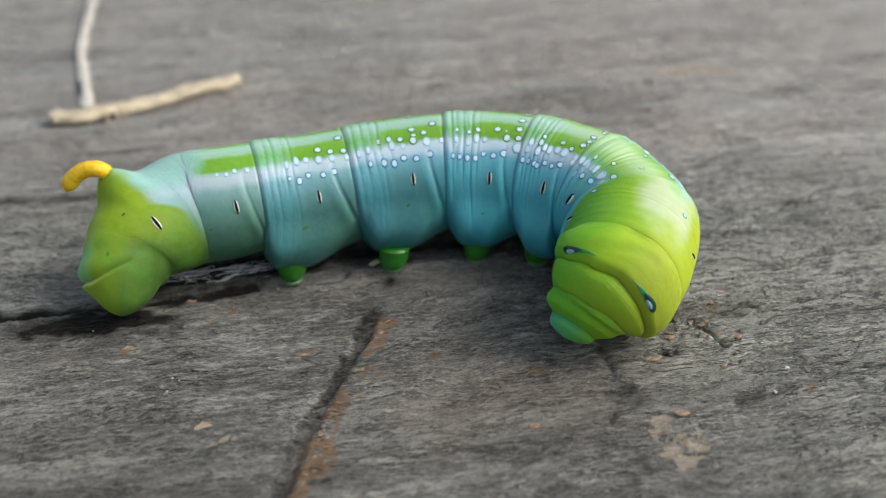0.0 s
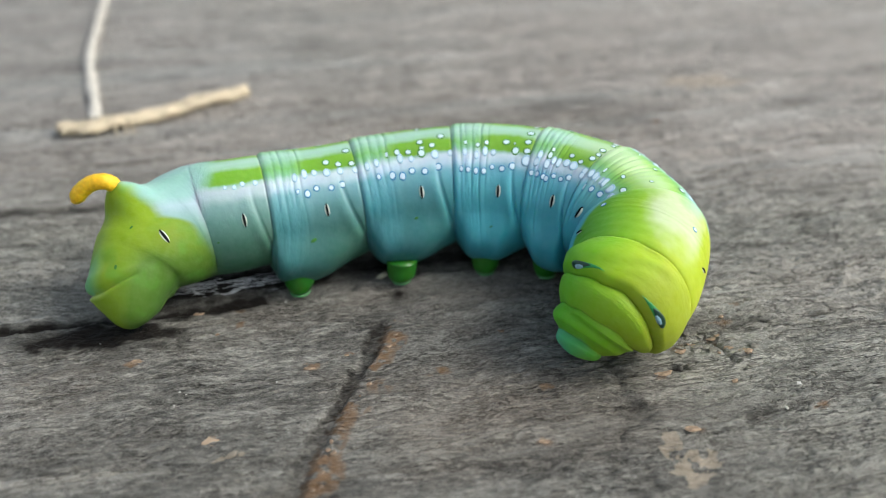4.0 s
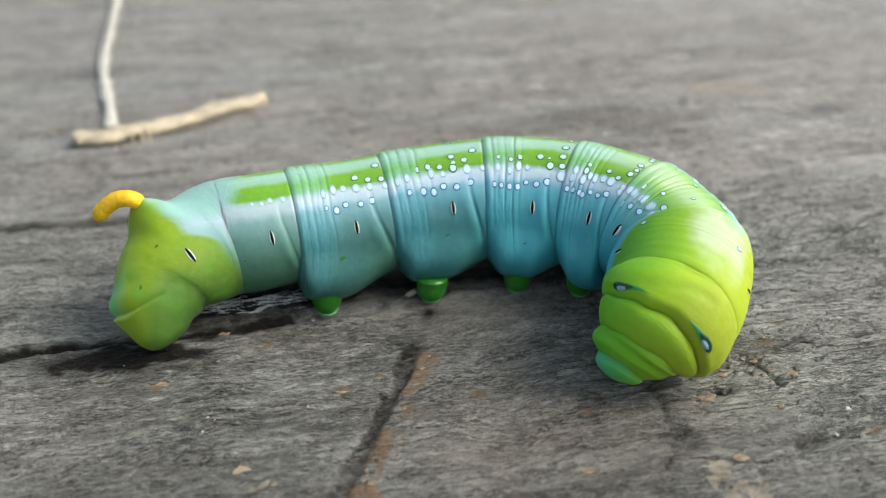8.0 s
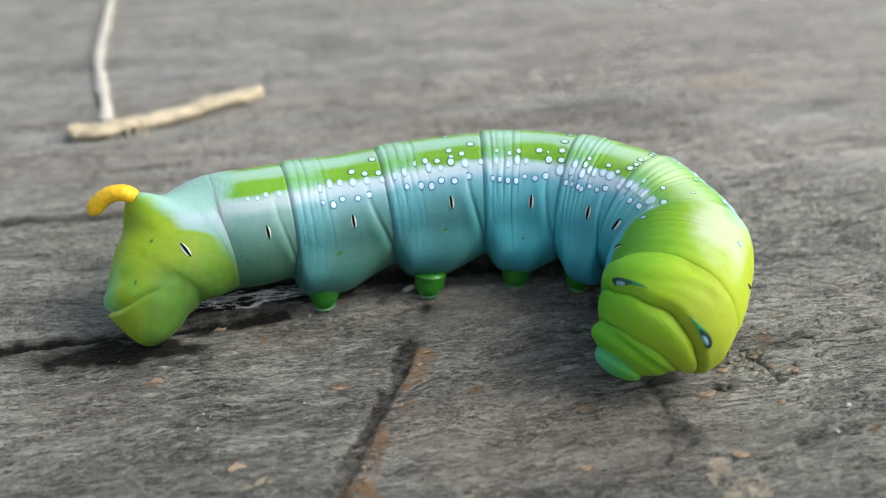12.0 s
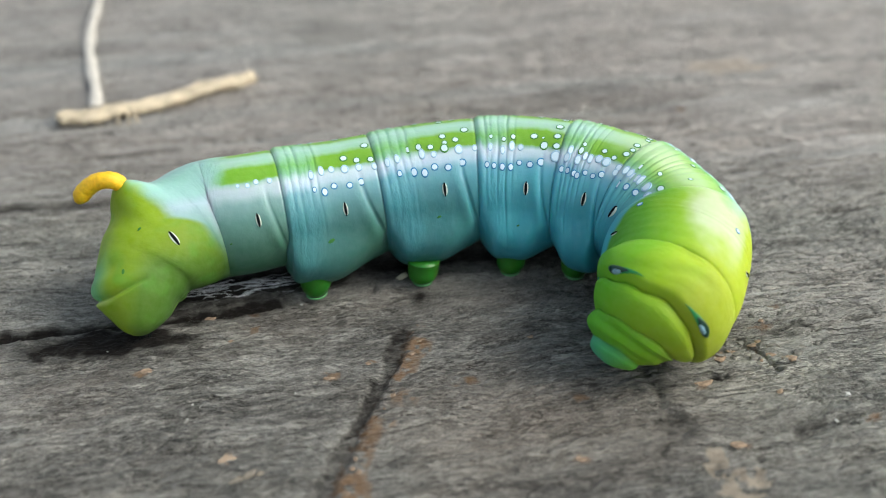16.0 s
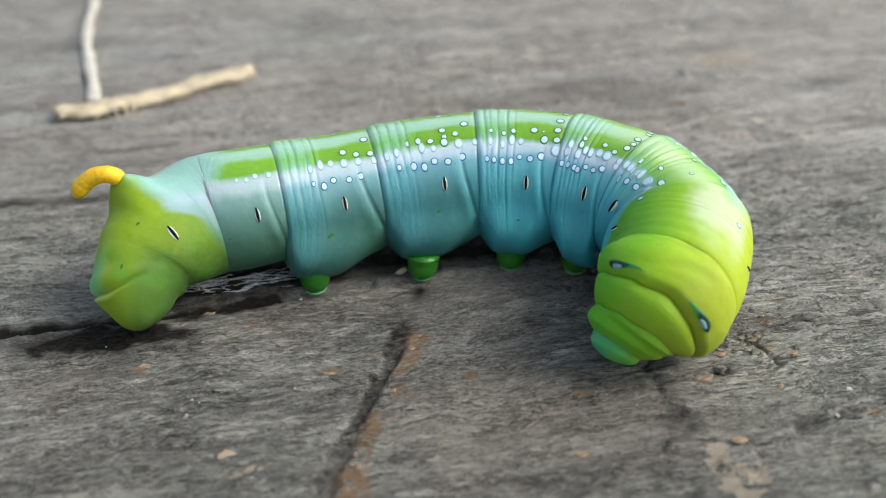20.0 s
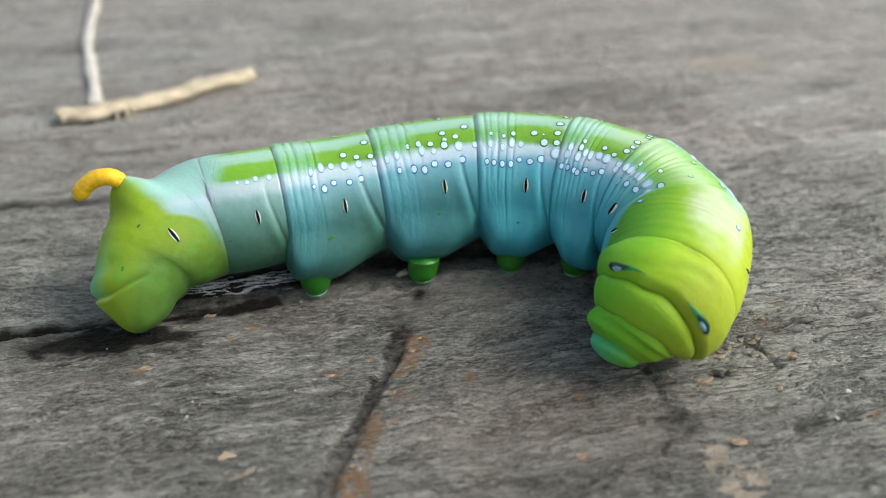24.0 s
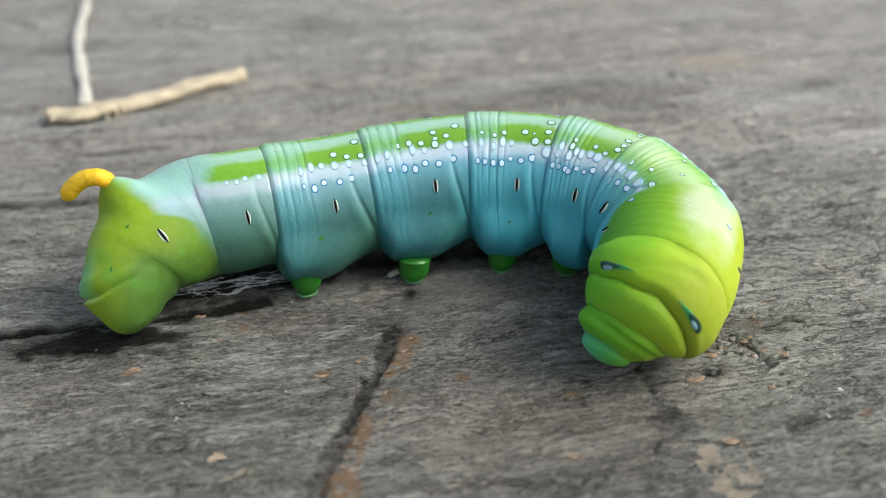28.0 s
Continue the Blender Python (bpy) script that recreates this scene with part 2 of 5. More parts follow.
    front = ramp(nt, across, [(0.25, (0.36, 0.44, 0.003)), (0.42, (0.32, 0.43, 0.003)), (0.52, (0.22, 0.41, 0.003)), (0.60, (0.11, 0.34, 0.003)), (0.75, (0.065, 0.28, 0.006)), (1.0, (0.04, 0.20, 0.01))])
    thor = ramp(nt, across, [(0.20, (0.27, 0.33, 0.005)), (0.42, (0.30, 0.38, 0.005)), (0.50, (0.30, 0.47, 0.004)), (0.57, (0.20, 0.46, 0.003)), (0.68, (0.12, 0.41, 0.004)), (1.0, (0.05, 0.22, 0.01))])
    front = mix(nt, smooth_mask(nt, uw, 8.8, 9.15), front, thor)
    front = mix(nt, mathn(nt, "MULTIPLY", smooth_mask(nt, u, 9.96, 10.04), 0.8), front, ramp(nt, across, [(0.3, (0.30, 0.42, 0.005)), (0.48, (0.22, 0.44, 0.004)), (0.62, (0.13, 0.43, 0.004))]))
    front = mix(nt, smooth_mask(nt, u, 10.96, 11.04), front, ramp(nt, across, [(0.3, (0.22, 0.41, 0.004)), (0.5, (0.16, 0.43, 0.004)), (0.65, (0.11, 0.43, 0.010))]))
    front = mix(nt, smooth_mask(nt, uw, 11.93, 12.07), front, ramp(nt, across, [(0.35, (0.13, 0.42, 0.03)), (0.55, (0.09, 0.44, 0.13)), (0.7, (0.08, 0.43, 0.22))]))
    # pale tops of the front rings, partly a sheen painted into the colour
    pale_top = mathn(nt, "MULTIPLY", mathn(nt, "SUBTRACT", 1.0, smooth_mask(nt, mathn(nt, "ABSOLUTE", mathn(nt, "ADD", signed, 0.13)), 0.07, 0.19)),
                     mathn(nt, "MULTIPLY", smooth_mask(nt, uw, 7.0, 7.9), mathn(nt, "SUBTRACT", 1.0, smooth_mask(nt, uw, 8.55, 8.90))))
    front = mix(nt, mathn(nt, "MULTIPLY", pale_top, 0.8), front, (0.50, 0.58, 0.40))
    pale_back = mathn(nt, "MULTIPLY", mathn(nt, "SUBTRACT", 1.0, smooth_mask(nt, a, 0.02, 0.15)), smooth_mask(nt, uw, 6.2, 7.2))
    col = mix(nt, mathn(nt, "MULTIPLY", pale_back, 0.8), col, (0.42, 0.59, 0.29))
    slant = mathn(nt, "MULTIPLY", mathn(nt, "MAXIMUM", mathn(nt, "SUBTRACT", a, 0.2), 0.0), mathn(nt, "MULTIPLY", mathn(nt, "GREATER_THAN", sep.outputs[1], 0.0), 3.0))
    nose = smooth_mask(nt, mathn(nt, "SUBTRACT", uw, slant), 7.94, 8.14)
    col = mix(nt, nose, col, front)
    col = mix(nt, mathn(nt, "ADD", 0.5, fine), mix(nt, 0.08, col, (0.02, 0.10, 0.02)), mix(nt, 0.05, col, grey(0.9)))
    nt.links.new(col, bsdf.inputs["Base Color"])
    nt.links.new(mathn(nt, "ADD", 0.40, mathn(nt, "MULTIPLY", smooth_mask(nt, uw, 7.6, 8.4), 0.15)), bsdf.inputs["Roughness"])
    nt.links.new(mathn(nt, "SUBTRACT", 0.36, mathn(nt, "MULTIPLY", mathn(nt, "MAXIMUM", tail, smooth_mask(nt, uw, 7.6, 8.4)), 0.19)), bsdf.inputs["Specular IOR Level"])
    bsdf.inputs["Subsurface Weight"].default_value = 0.75
    bsdf.inputs["Subsurface Radius"].default_value = (0.8, 1.0, 0.7)
    bsdf.inputs["Subsurface Scale"].default_value = 0.0018
    bump = node(nt, "ShaderNodeBump", Strength=0.35, Distance=0.00014)
    rings = nt.nodes.new("ShaderNodeCombineXYZ")
    nt.links.new(mathn(nt, "MULTIPLY", u, 5.0), rings.inputs[0])
    nt.links.new(mathn(nt, "MULTIPLY", sep.outputs[1], 5.0), rings.inputs[1])
    pleat = noise_tex(nt, rings.outputs[0], 3.2, 4.0, 0.55)
    h = mathn(nt, "ADD", noise_tex(nt, obj, 900.0, 4.0, 0.6), mathn(nt, "MULTIPLY", pleat, mathn(nt, "ADD", 0.5, mathn(nt, "MULTIPLY", mathn(nt, "MULTIPLY", in_fold, smooth_mask(nt, u, 1.9, 2.1)), 1.7))))
    nt.links.new(h, bump.inputs["Height"])
    nt.links.new(bump.outputs[0], bsdf.inputs["Normal"])
    return m


def plain(name, color, rough=0.4, spec=0.5, vary=0.15, scale=900.0, bump=0.2, sss=0.0):
    m, nt, bsdf = material(name)
    obj = nt.nodes.new("ShaderNodeTexCoord").outputs["Object"]
    f = noise_tex(nt, obj, scale, 4.0, 0.6)
    dark = tuple(c * (1 - vary) for c in color)
    light = tuple(min(1, c * (1 + vary)) for c in color)
    nt.links.new(ramp(nt, f, [(0.3, dark), (0.7, light)]), bsdf.inputs["Base Color"])
    bsdf.inputs["Roughness"].default_value = rough
    bsdf.inputs["Specular IOR Level"].default_value = spec
    if sss:
        bsdf.inputs["Subsurface Weight"].default_value = sss
        bsdf.inputs["Subsurface Scale"].default_value = 0.0005
    b = node(nt, "ShaderNodeBump", Strength=bump, Distance=0.0001)
    nt.links.new(f, b.inputs["Height"])
    nt.links.new(b.outputs[0], bsdf.inputs["Normal"])
    return m


SKIN = skin_material()
LEG = plain("proleg_green", (0.022, 0.15, 0.010), 0.36, sss=0.5)
SOLE = plain("sole_green", (0.12, 0.36, 0.14), 0.4)
HORN = plain("horn_yellow", (0.82, 0.50, 0.014), 0.5, vary=0.14, scale=2200, bump=1.0, sss=0.2)
SPOT_WHITE = plain("spot_white", (0.53, 0.67, 0.76), 0.45, vary=0.05)
SPOT_RIM = plain("spot_rim", (0.025, 0.20, 0.40), 0.45)
SPOT_PALE_RIM = plain("spot_pale_rim", (0.30, 0.48, 0.62), 0.45)
SPOT_GREEN_RIM = plain("spot_green_rim", (0.05, 0.21, 0.03), 0.45)
BLACK = plain("spiracle_black", (0.006, 0.008, 0.009), 0.9, spec=0.1)
CREAM = plain("spiracle_cream", (0.66, 0.72, 0.62), 0.4, vary=0.06)
EYE_DARK = plain("eyespot_dark", (0.003, 0.04, 0.024), 0.35)
EYE_GREEN = plain("eyespot_green", (0.02, 0.25, 0.06), 0.4)
EYE_PALE = plain("eyespot_pale", (0.24, 0.41, 0.48), 0.4, vary=0.4, scale=2500)


def wood_material():
    m, nt, bsdf = material("weathered_wood")
    tc = nt.nodes.new("ShaderNodeTexCoord")
    turn = node(nt, "ShaderNodeMapping")
    turn.inputs["Rotation"].default_value = (0, 0, radians(-GRAIN))
    nt.links.new(tc.outputs["Object"], turn.inputs[0])
    bend = node(nt, "ShaderNodeTexNoise", Scale=70.0, Detail=2.0)
    nt.links.new(tc.outputs["Object"], bend.inputs["Vector"])
    shift = nt.nodes.new("ShaderNodeVectorMath")
    shift.operation = "MULTIPLY_ADD"
    shift.inputs[1].default_value = (0.0, 0.004, 0.0)
    nt.links.new(bend.outputs["Color"], shift.inputs[0])
    nt.links.new(turn.outputs[0], shift.inputs[2])
    mp = node(nt, "ShaderNodeMapping")
    mp.inputs["Scale"].default_value = (0.22, 1.0, 1.0)
    nt.links.new(shift.outputs[0], mp.inputs[0])
    mp3 = node(nt, "ShaderNodeMapping")
    mp3.inputs["Scale"].default_value = (0.06, 1.0, 1.0)
    nt.links.new(shift.outputs[0], mp3.inputs[0])
    grain = noise_tex(nt, mp.outputs[0], 1700.0, 7.0, 0.75)
    broad = noise_tex(nt, mp.outputs[0], 260.0, 5.0, 0.6)
    big = noise_tex(nt, mp.outputs[0], 75.0, 4.0, 0.6)
    pit = noise_tex(nt, tc.outputs["Object"], 3600.0, 6.0, 0.8)
    cloud = noise_tex(nt, mp3.outputs[0], 130.0, 4.0, 0.6)
    streak = noise_tex(nt, mp3.outputs[0], 900.0, 5.0, 0.65)
    fibre = noise_tex(nt, mp.outputs[0], 4600.0, 4.0, 0.72)
    patch = noise_tex(nt, mp.outputs[0], 420.0, 5.0, 0.65)

    def att(name):
        n = nt.nodes.new("ShaderNodeAttribute")
        n.attribute_name = name
        return n.outputs["Fac"]

    def ridge(value, width):
        return mathn(nt, "SUBTRACT", 1.0, smooth_mask(nt, mathn(nt, "ABSOLUTE", mathn(nt, "SUBTRACT", value, 0.5)), 0.0, width))

    long_lines = mathn(nt, "MULTIPLY", ridge(noise_tex(nt, mp.outputs[0], 620.0, 5.0, 0.62), 0.030), smooth_mask(nt, patch, 0.40, 0.62))
    mp2 = node(nt, "ShaderNodeMapping")
    mp2.inputs["Scale"].default_value = (0.42, 1.0, 1.0)
    mp2.inputs["Location"].default_value = (0.37, 0.21, 0.0)
    nt.links.new(shift.outputs[0], mp2.inputs[0])
    short_lines = mathn(nt, "MULTIPLY", ridge(noise_tex(nt, mp2.outputs[0], 1250.0, 5.0, 0.66), 0.040), smooth_mask(nt, noise_tex(nt, mp2.outputs[0], 300.0, 3.0), 0.45, 0.60))
    lines = mathn(nt, "MAXIMUM", long_lines, mathn(nt, "MULTIPLY", short_lines, 0.85))
    mp4 = node(nt, "ShaderNodeMapping")
    mp4.inputs["Scale"].default_value = (0.24, 1.0, 1.0)
    nt.links.new(shift.outputs[0], mp4.inputs[0])
    cells = nt.nodes.new("ShaderNodeTexVoronoi")
    cells.feature = "DISTANCE_TO_EDGE"
    cells.inputs["Scale"].default_value = 520.0
    warp = nt.nodes.new("ShaderNodeVectorMath")
    warp.operation = "MULTIPLY_ADD"
    warp.inputs[1].default_value = (0.0010, 0.0007, 0.0)
    jag = node(nt, "ShaderNodeTexNoise", Scale=900.0, Detail=3.0)
    nt.links.new(tc.outputs["Object"], jag.inputs["Vector"])
    nt.links.new(jag.outputs["Color"], warp.inputs[0])
    nt.links.new(mp4.outputs[0], warp.inputs[2])
    nt.links.new(warp.outputs[0], cells.inputs["Vector"])
    checks = mathn(nt, "MULTIPLY", mathn(nt, "SUBTRACT", 1.0, smooth_mask(nt, cells.outputs["Distance"], 0.0, 0.055)), smooth_mask(nt, noise_tex(nt, mp2.outputs[0], 210.0, 3.0), 0.44, 0.60))
    lines = mathn(nt, "MAXIMUM", lines, mathn(nt, "MULTIPLY", checks, mathn(nt, "ADD", 0.12, mathn(nt, "MULTIPLY", att("grey"), 0.7))))
    pale_fleck = smooth_mask(nt, noise_tex(nt, mp2.outputs[0], 2300.0, 4.0, 0.7), 0.56, 0.68)
    dark_fleck = mathn(nt, "SUBTRACT", 1.0, smooth_mask(nt, noise_tex(nt, mp2.outputs[0], 2900.0, 4.0, 0.7), 0.34, 0.44))
    deep = mathn(nt, "MULTIPLY", ridge(noise_tex(nt, mp3.outputs[0], 520.0, 4.0, 0.6), 0.022), smooth_mask(nt, att("grey"), 0.35, 0.85))
    lines = mathn(nt, "MAXIMUM", lines, deep)
    flecks = smooth_mask(nt, noise_tex(nt, mp2.outputs[0], 4200.0, 3.0, 0.6), 0.62, 0.72)

    tone = mathn(nt, "ADD", mathn(nt, "ADD", mathn(nt, "MULTIPLY", grain, 0.30), mathn(nt, "MULTIPLY", fibre, 0.40)), mathn(nt, "ADD", mathn(nt, "MULTIPLY", broad, 0.34), mathn(nt, "ADD", mathn(nt, "MULTIPLY", pit, 0.26), mathn(nt, "MULTIPLY", patch, 0.22))))
    c = ramp(nt, tone, [(0.60, (0.026, 0.023, 0.020)), (0.68, (0.087, 0.086, 0.077)), (0.76, (0.217, 0.215, 0.195)), (0.86, (0.48, 0.475, 0.435))])
    c = mix(nt, mathn(nt, "MULTIPLY", smooth_mask(nt, big, 0.48, 0.68), 0.35), c, (0.15, 0.105, 0.075))
    c = mix(nt, mathn(nt, "MULTIPLY", att("grey"), 0.75), c, ramp(nt, tone, [(0.60, (0.075, 0.079, 0.071)), (0.70, (0.27, 0.278, 0.250)), (0.84, (0.60, 0.605, 0.545))]))
    c = mix(nt, mathn(nt, "MULTIPLY", att("brown"), 0.5), c, ramp(nt, tone, [(0.58, (0.026, 0.017, 0.012)), (0.70, (0.125, 0.094, 0.070)), (0.86, (0.37, 0.30, 0.235))]))
    c = mix(nt, mathn(nt, "MULTIPLY", att("pale_sheen"), 0.85), c, mix(nt, smooth_mask(nt, cloud, 0.32, 0.54), ramp(nt, tone, [(0.60, (0.38, 0.375, 0.352)), (0.86, (0.63, 0.645, 0.61))]), ramp(nt, tone, [(0.60, (0.39, 0.352, 0.315)), (0.86, (0.67, 0.618, 0.556))])))
    c = mix(nt, mathn(nt, "MULTIPLY", smooth_mask(nt, cloud, 0.42, 0.62), 0.30), c, mix(nt, pit, (0.185, 0.187, 0.172), (0.35, 0.352, 0.32)))
    c = mix(nt, mathn(nt, "MULTIPLY", smooth_mask(nt, streak, 0.54, 0.72), 0.25), c, mix(nt, pit, (0.05, 0.042, 0.036), (0.12, 0.105, 0.092)))
    c = mix(nt, mathn(nt, "MULTIPLY", flecks, 0.55), c, (0.34, 0.33, 0.30))
    c = mix(nt, mathn(nt, "MULTIPLY", pale_fleck, 0.42), c, (0.37, 0.36, 0.325))
    c = mix(nt, mathn(nt, "MULTIPLY", dark_fleck, 0.55), c, (0.045, 0.041, 0.037))
    c = mix(nt, mathn(nt, "MULTIPLY", lines, 0.46), c, (0.016, 0.014, 0.012))
    speck = mathn(nt, "MULTIPLY", att("orange"), smooth_mask(nt, mathn(nt, "ADD", pit, att("orange")), 0.80, 1.15))
    c = mix(nt, mathn(nt, "MULTIPLY", speck, 0.85), c, mix(nt, pit, (0.10, 0.06, 0.032), (0.40, 0.26, 0.15)))
    flake = smooth_mask(nt, mathn(nt, "ADD", att("pale"), mathn(nt, "MULTIPLY", mathn(nt, "SUBTRACT", patch, 0.5), 1.1)), 0.42, 0.56)
    c = mix(nt, mathn(nt, "MULTIPLY", flake, 0.8), c, mix(nt, pit, (0.33, 0.28, 0.215), (0.70, 0.61, 0.48)))
    c = mix(nt, mathn(nt, "MULTIPLY", att("stain_shade"), 0.95), c, mix(nt, pit, (0.006, 0.006, 0.006), (0.034, 0.029, 0.026)))
    c = mix(nt, 1.0, c, (1.0, 0.975, 0.972), "MULTIPLY")
    nt.links.new(c, bsdf.inputs["Base Color"])
    wet = att("wet")
    rg = mathn(nt, "SUBTRACT", mathn(nt, "ADD", 0.36, mathn(nt, "MULTIPLY", grain, 0.2)), mathn(nt, "MULTIPLY", wet, 0.18))
    nt.links.new(rg, bsdf.inputs["Roughness"])
    nt.links.new(mathn(nt, "MULTIPLY", mathn(nt, "SUBTRACT", 1.0, mathn(nt, "MULTIPLY", mathn(nt, "MAXIMUM", att("stain_shade"), lines), 0.9, clamp=True)), 0.55), bsdf.inputs["Specular IOR Level"])
    bump = node(nt, "ShaderNodeBump", Strength=1.0, Distance=0.0006)
    nt.links.new(mathn(nt, "SUBTRACT", mathn(nt, "ADD", mathn(nt, "MULTIPLY", grain, 0.45), mathn(nt, "ADD", mathn(nt, "MULTIPLY", fibre, 0.7), mathn(nt, "MULTIPLY", pit, 0.5))), mathn(nt, "MULTIPLY", lines, 0.5)), bump.inputs["Height"])
    nt.links.new(bump.outputs[0], bsdf.inputs["Normal"])
    return m


WOOD = wood_material()
EARTH = plain("earth", (0.16, 0.13, 0.10), 0.9, vary=0.4, scale=6.0, bump=0.6)
STRAW = plain("dry_straw", (0.50, 0.42, 0.30), 0.7, vary=0.3, scale=500)
FIBRE = plain("dry_root", (0.50, 0.47, 0.42), 0.7, vary=0.2, scale=500)
CHIP = plain("wood_chip", (0.25, 0.18, 0.125), 0.95, vary=0.6, scale=2200, bump=1.0)
CHIP_PALE = plain("pale_chip", (0.36, 0.27, 0.19), 0.8, vary=0.3, scale=1200)
GRIT = plain("white_grit", (0.50, 0.50, 0.47), 0.6, vary=0.1)
SEED = plain("dry_seed", (0.45, 0.42, 0.30), 0.6, vary=0.3)

# ---- ground far below and the board ----
CRACK = [(-6.6, -12.6), (-7.4, -16.0), (-9.0, -21.5), (-10.6, -27.0), (-12.6, -34.5), (-15, -42)]
CHIPS = [(25.5, -12.3), (27.5, -9.5), (23.4, -15.6), (-20.8, -9.4), (-20.2, -11.6), (-1, -19), (18.4, -19.9), (7.3, -27.8), (-28.3, -17.0), (-12.6, -18.2), (-9.6, -16.7), (19.2, -26.9), (8.0, -21.3), (20.5, -16.6), (24.5, -6.5), (31, -24)]


def wood_height(x, y):
    """Height of the board's top in mm at a place in mm."""
    c, s = math.cos(radians(GRAIN)), math.sin(radians(GRAIN))
    warp = 1.6 * (fbm(x * 0.05, y * 0.05, 3, 3) - 0.5)
    u, v = x * c + y * s, -x * s + y * c + warp
    h = 0.75 * (fbm(u * 0.045, v * 0.8, 11, 5, 0.62) - 0.5)
    h += 0.50 * np.clip((60 - y) / 40, 0.35, 1) * (fbm(u * 0.08, v * 0.32, 21, 4, 0.6) - 0.5)
    ridge = np.abs(fbm(u * 0.02, v * 0.28, 31, 3) - 0.5)
    h -= 0.9 * np.clip(1 - ridge / 0.03, 0, 1) ** 1.5 * vnoise(u * 0.05, v * 0.1, 5)
    rough_right = np.clip((x + 0.55 * y + 2) / 18, 0, 1)
    cell = np.abs(fbm(u * 0.30, v * 0.55, 41, 4, 0.6) - 0.5)
    h -= rough_right * 0.20 * np.clip(1 - cell / 0.03, 0, 1)
    calm = np.clip((34 - y) / 24, 0.3, 1)
    h += (0.30 + 0.14 * rough_right) * calm * (fbm(u * 0.45, v * 1.5, 51, 5, 0.70) - 0.5)
    # small flakes and splinters lifted along the grain
    chip = fbm(u * 0.75, v * 2.6, 55, 3, 0.6)
    h += (0.14 + 0.06 * rough_right) * calm * np.clip((chip - 0.50) * 5, -1, 1)
    h += 0.10 * (fbm(u * 1.4, v * 4.5, 57, 2) - 0.5)
    chk = np.abs(fbm(u * 0.10, v * 0.9, 45, 4, 0.6) - 0.5)
    h -= 0.28 * np.clip(1 - chk / 0.02, 0, 1) * np.clip(2.4 * vnoise(u * 0.12, v * 0.3, 46) - 0.9, 0, 1)
    wob = 1.5 * (fbm(x * 0.35, y * 0.35, 61, 3) - 0.5)
    h -= 0.42 * np.clip(1.8 * stroke(x + 0.7 * wob, y, CRACK, 0.95), 0, 1) * (0.55 + 0.6 * fbm(x * 0.5, y * 0.25, 66, 2))
    h -= 0.45 * stroke(x, y + 0.8 * wob, [(16, -14.6), (22.7, -13.6), (30, -12.4), (44, -9.0), (60, -6.2)], 0.5)
    h -= 0.7 * stroke(x, y + 0.8 * wob, [(22.7, -13.4), (24.4, -16.5), (25.2, -18.0)], 0.5)
    h -= 0.7 * stroke(x, y + 0.8 * wob, [(19.3, -18.8), (20.0, -18.9), (20.5, -18.6)], 0.32)
    h -= 0.8 * stroke(x, y + 0.8 * wob, [(-90, 7.5), (-52.8, 11.4), (-41.1, 12.7), (-30, 14.0), (-18, 15.0)], 0.7)
    h -= 0.25 * stroke(x + 2 * wob, y + wob, [(14.4, -17.0), (13.6, -20.0), (14.6, -23.6)], 0.5)
    h -= 0.25 * stroke(x + 3 * wob, y + 2 * wob, [(14.6, -23.6), (13.8, -28.3), (14.5, -33)], 0.7)
    h -= 0.4 * stroke(x, y + 0.7 * wob, [(-46, -18.3), (-40.9, -17.1), (-33.5, -15.4), (-27, -14.6)], 0.4)
    h -= 0.4 * stroke(x, y + 0.7 * wob, [(24, -25.5), (30, -23.2), (40, -20.5)], 0.4)
    h -= 0.4 * stroke(x, y + 0.7 * wob, [(24, 4.5), (34, 6.5), (60, 11)], 0.5)
    h -= 0.9 * stroke(x, y + wob, [(-52, -14.4), (-42.8, -12.3), (-33, -10.4), (-22, -8.4), (-10, -5.6)], 1.1)
    return h


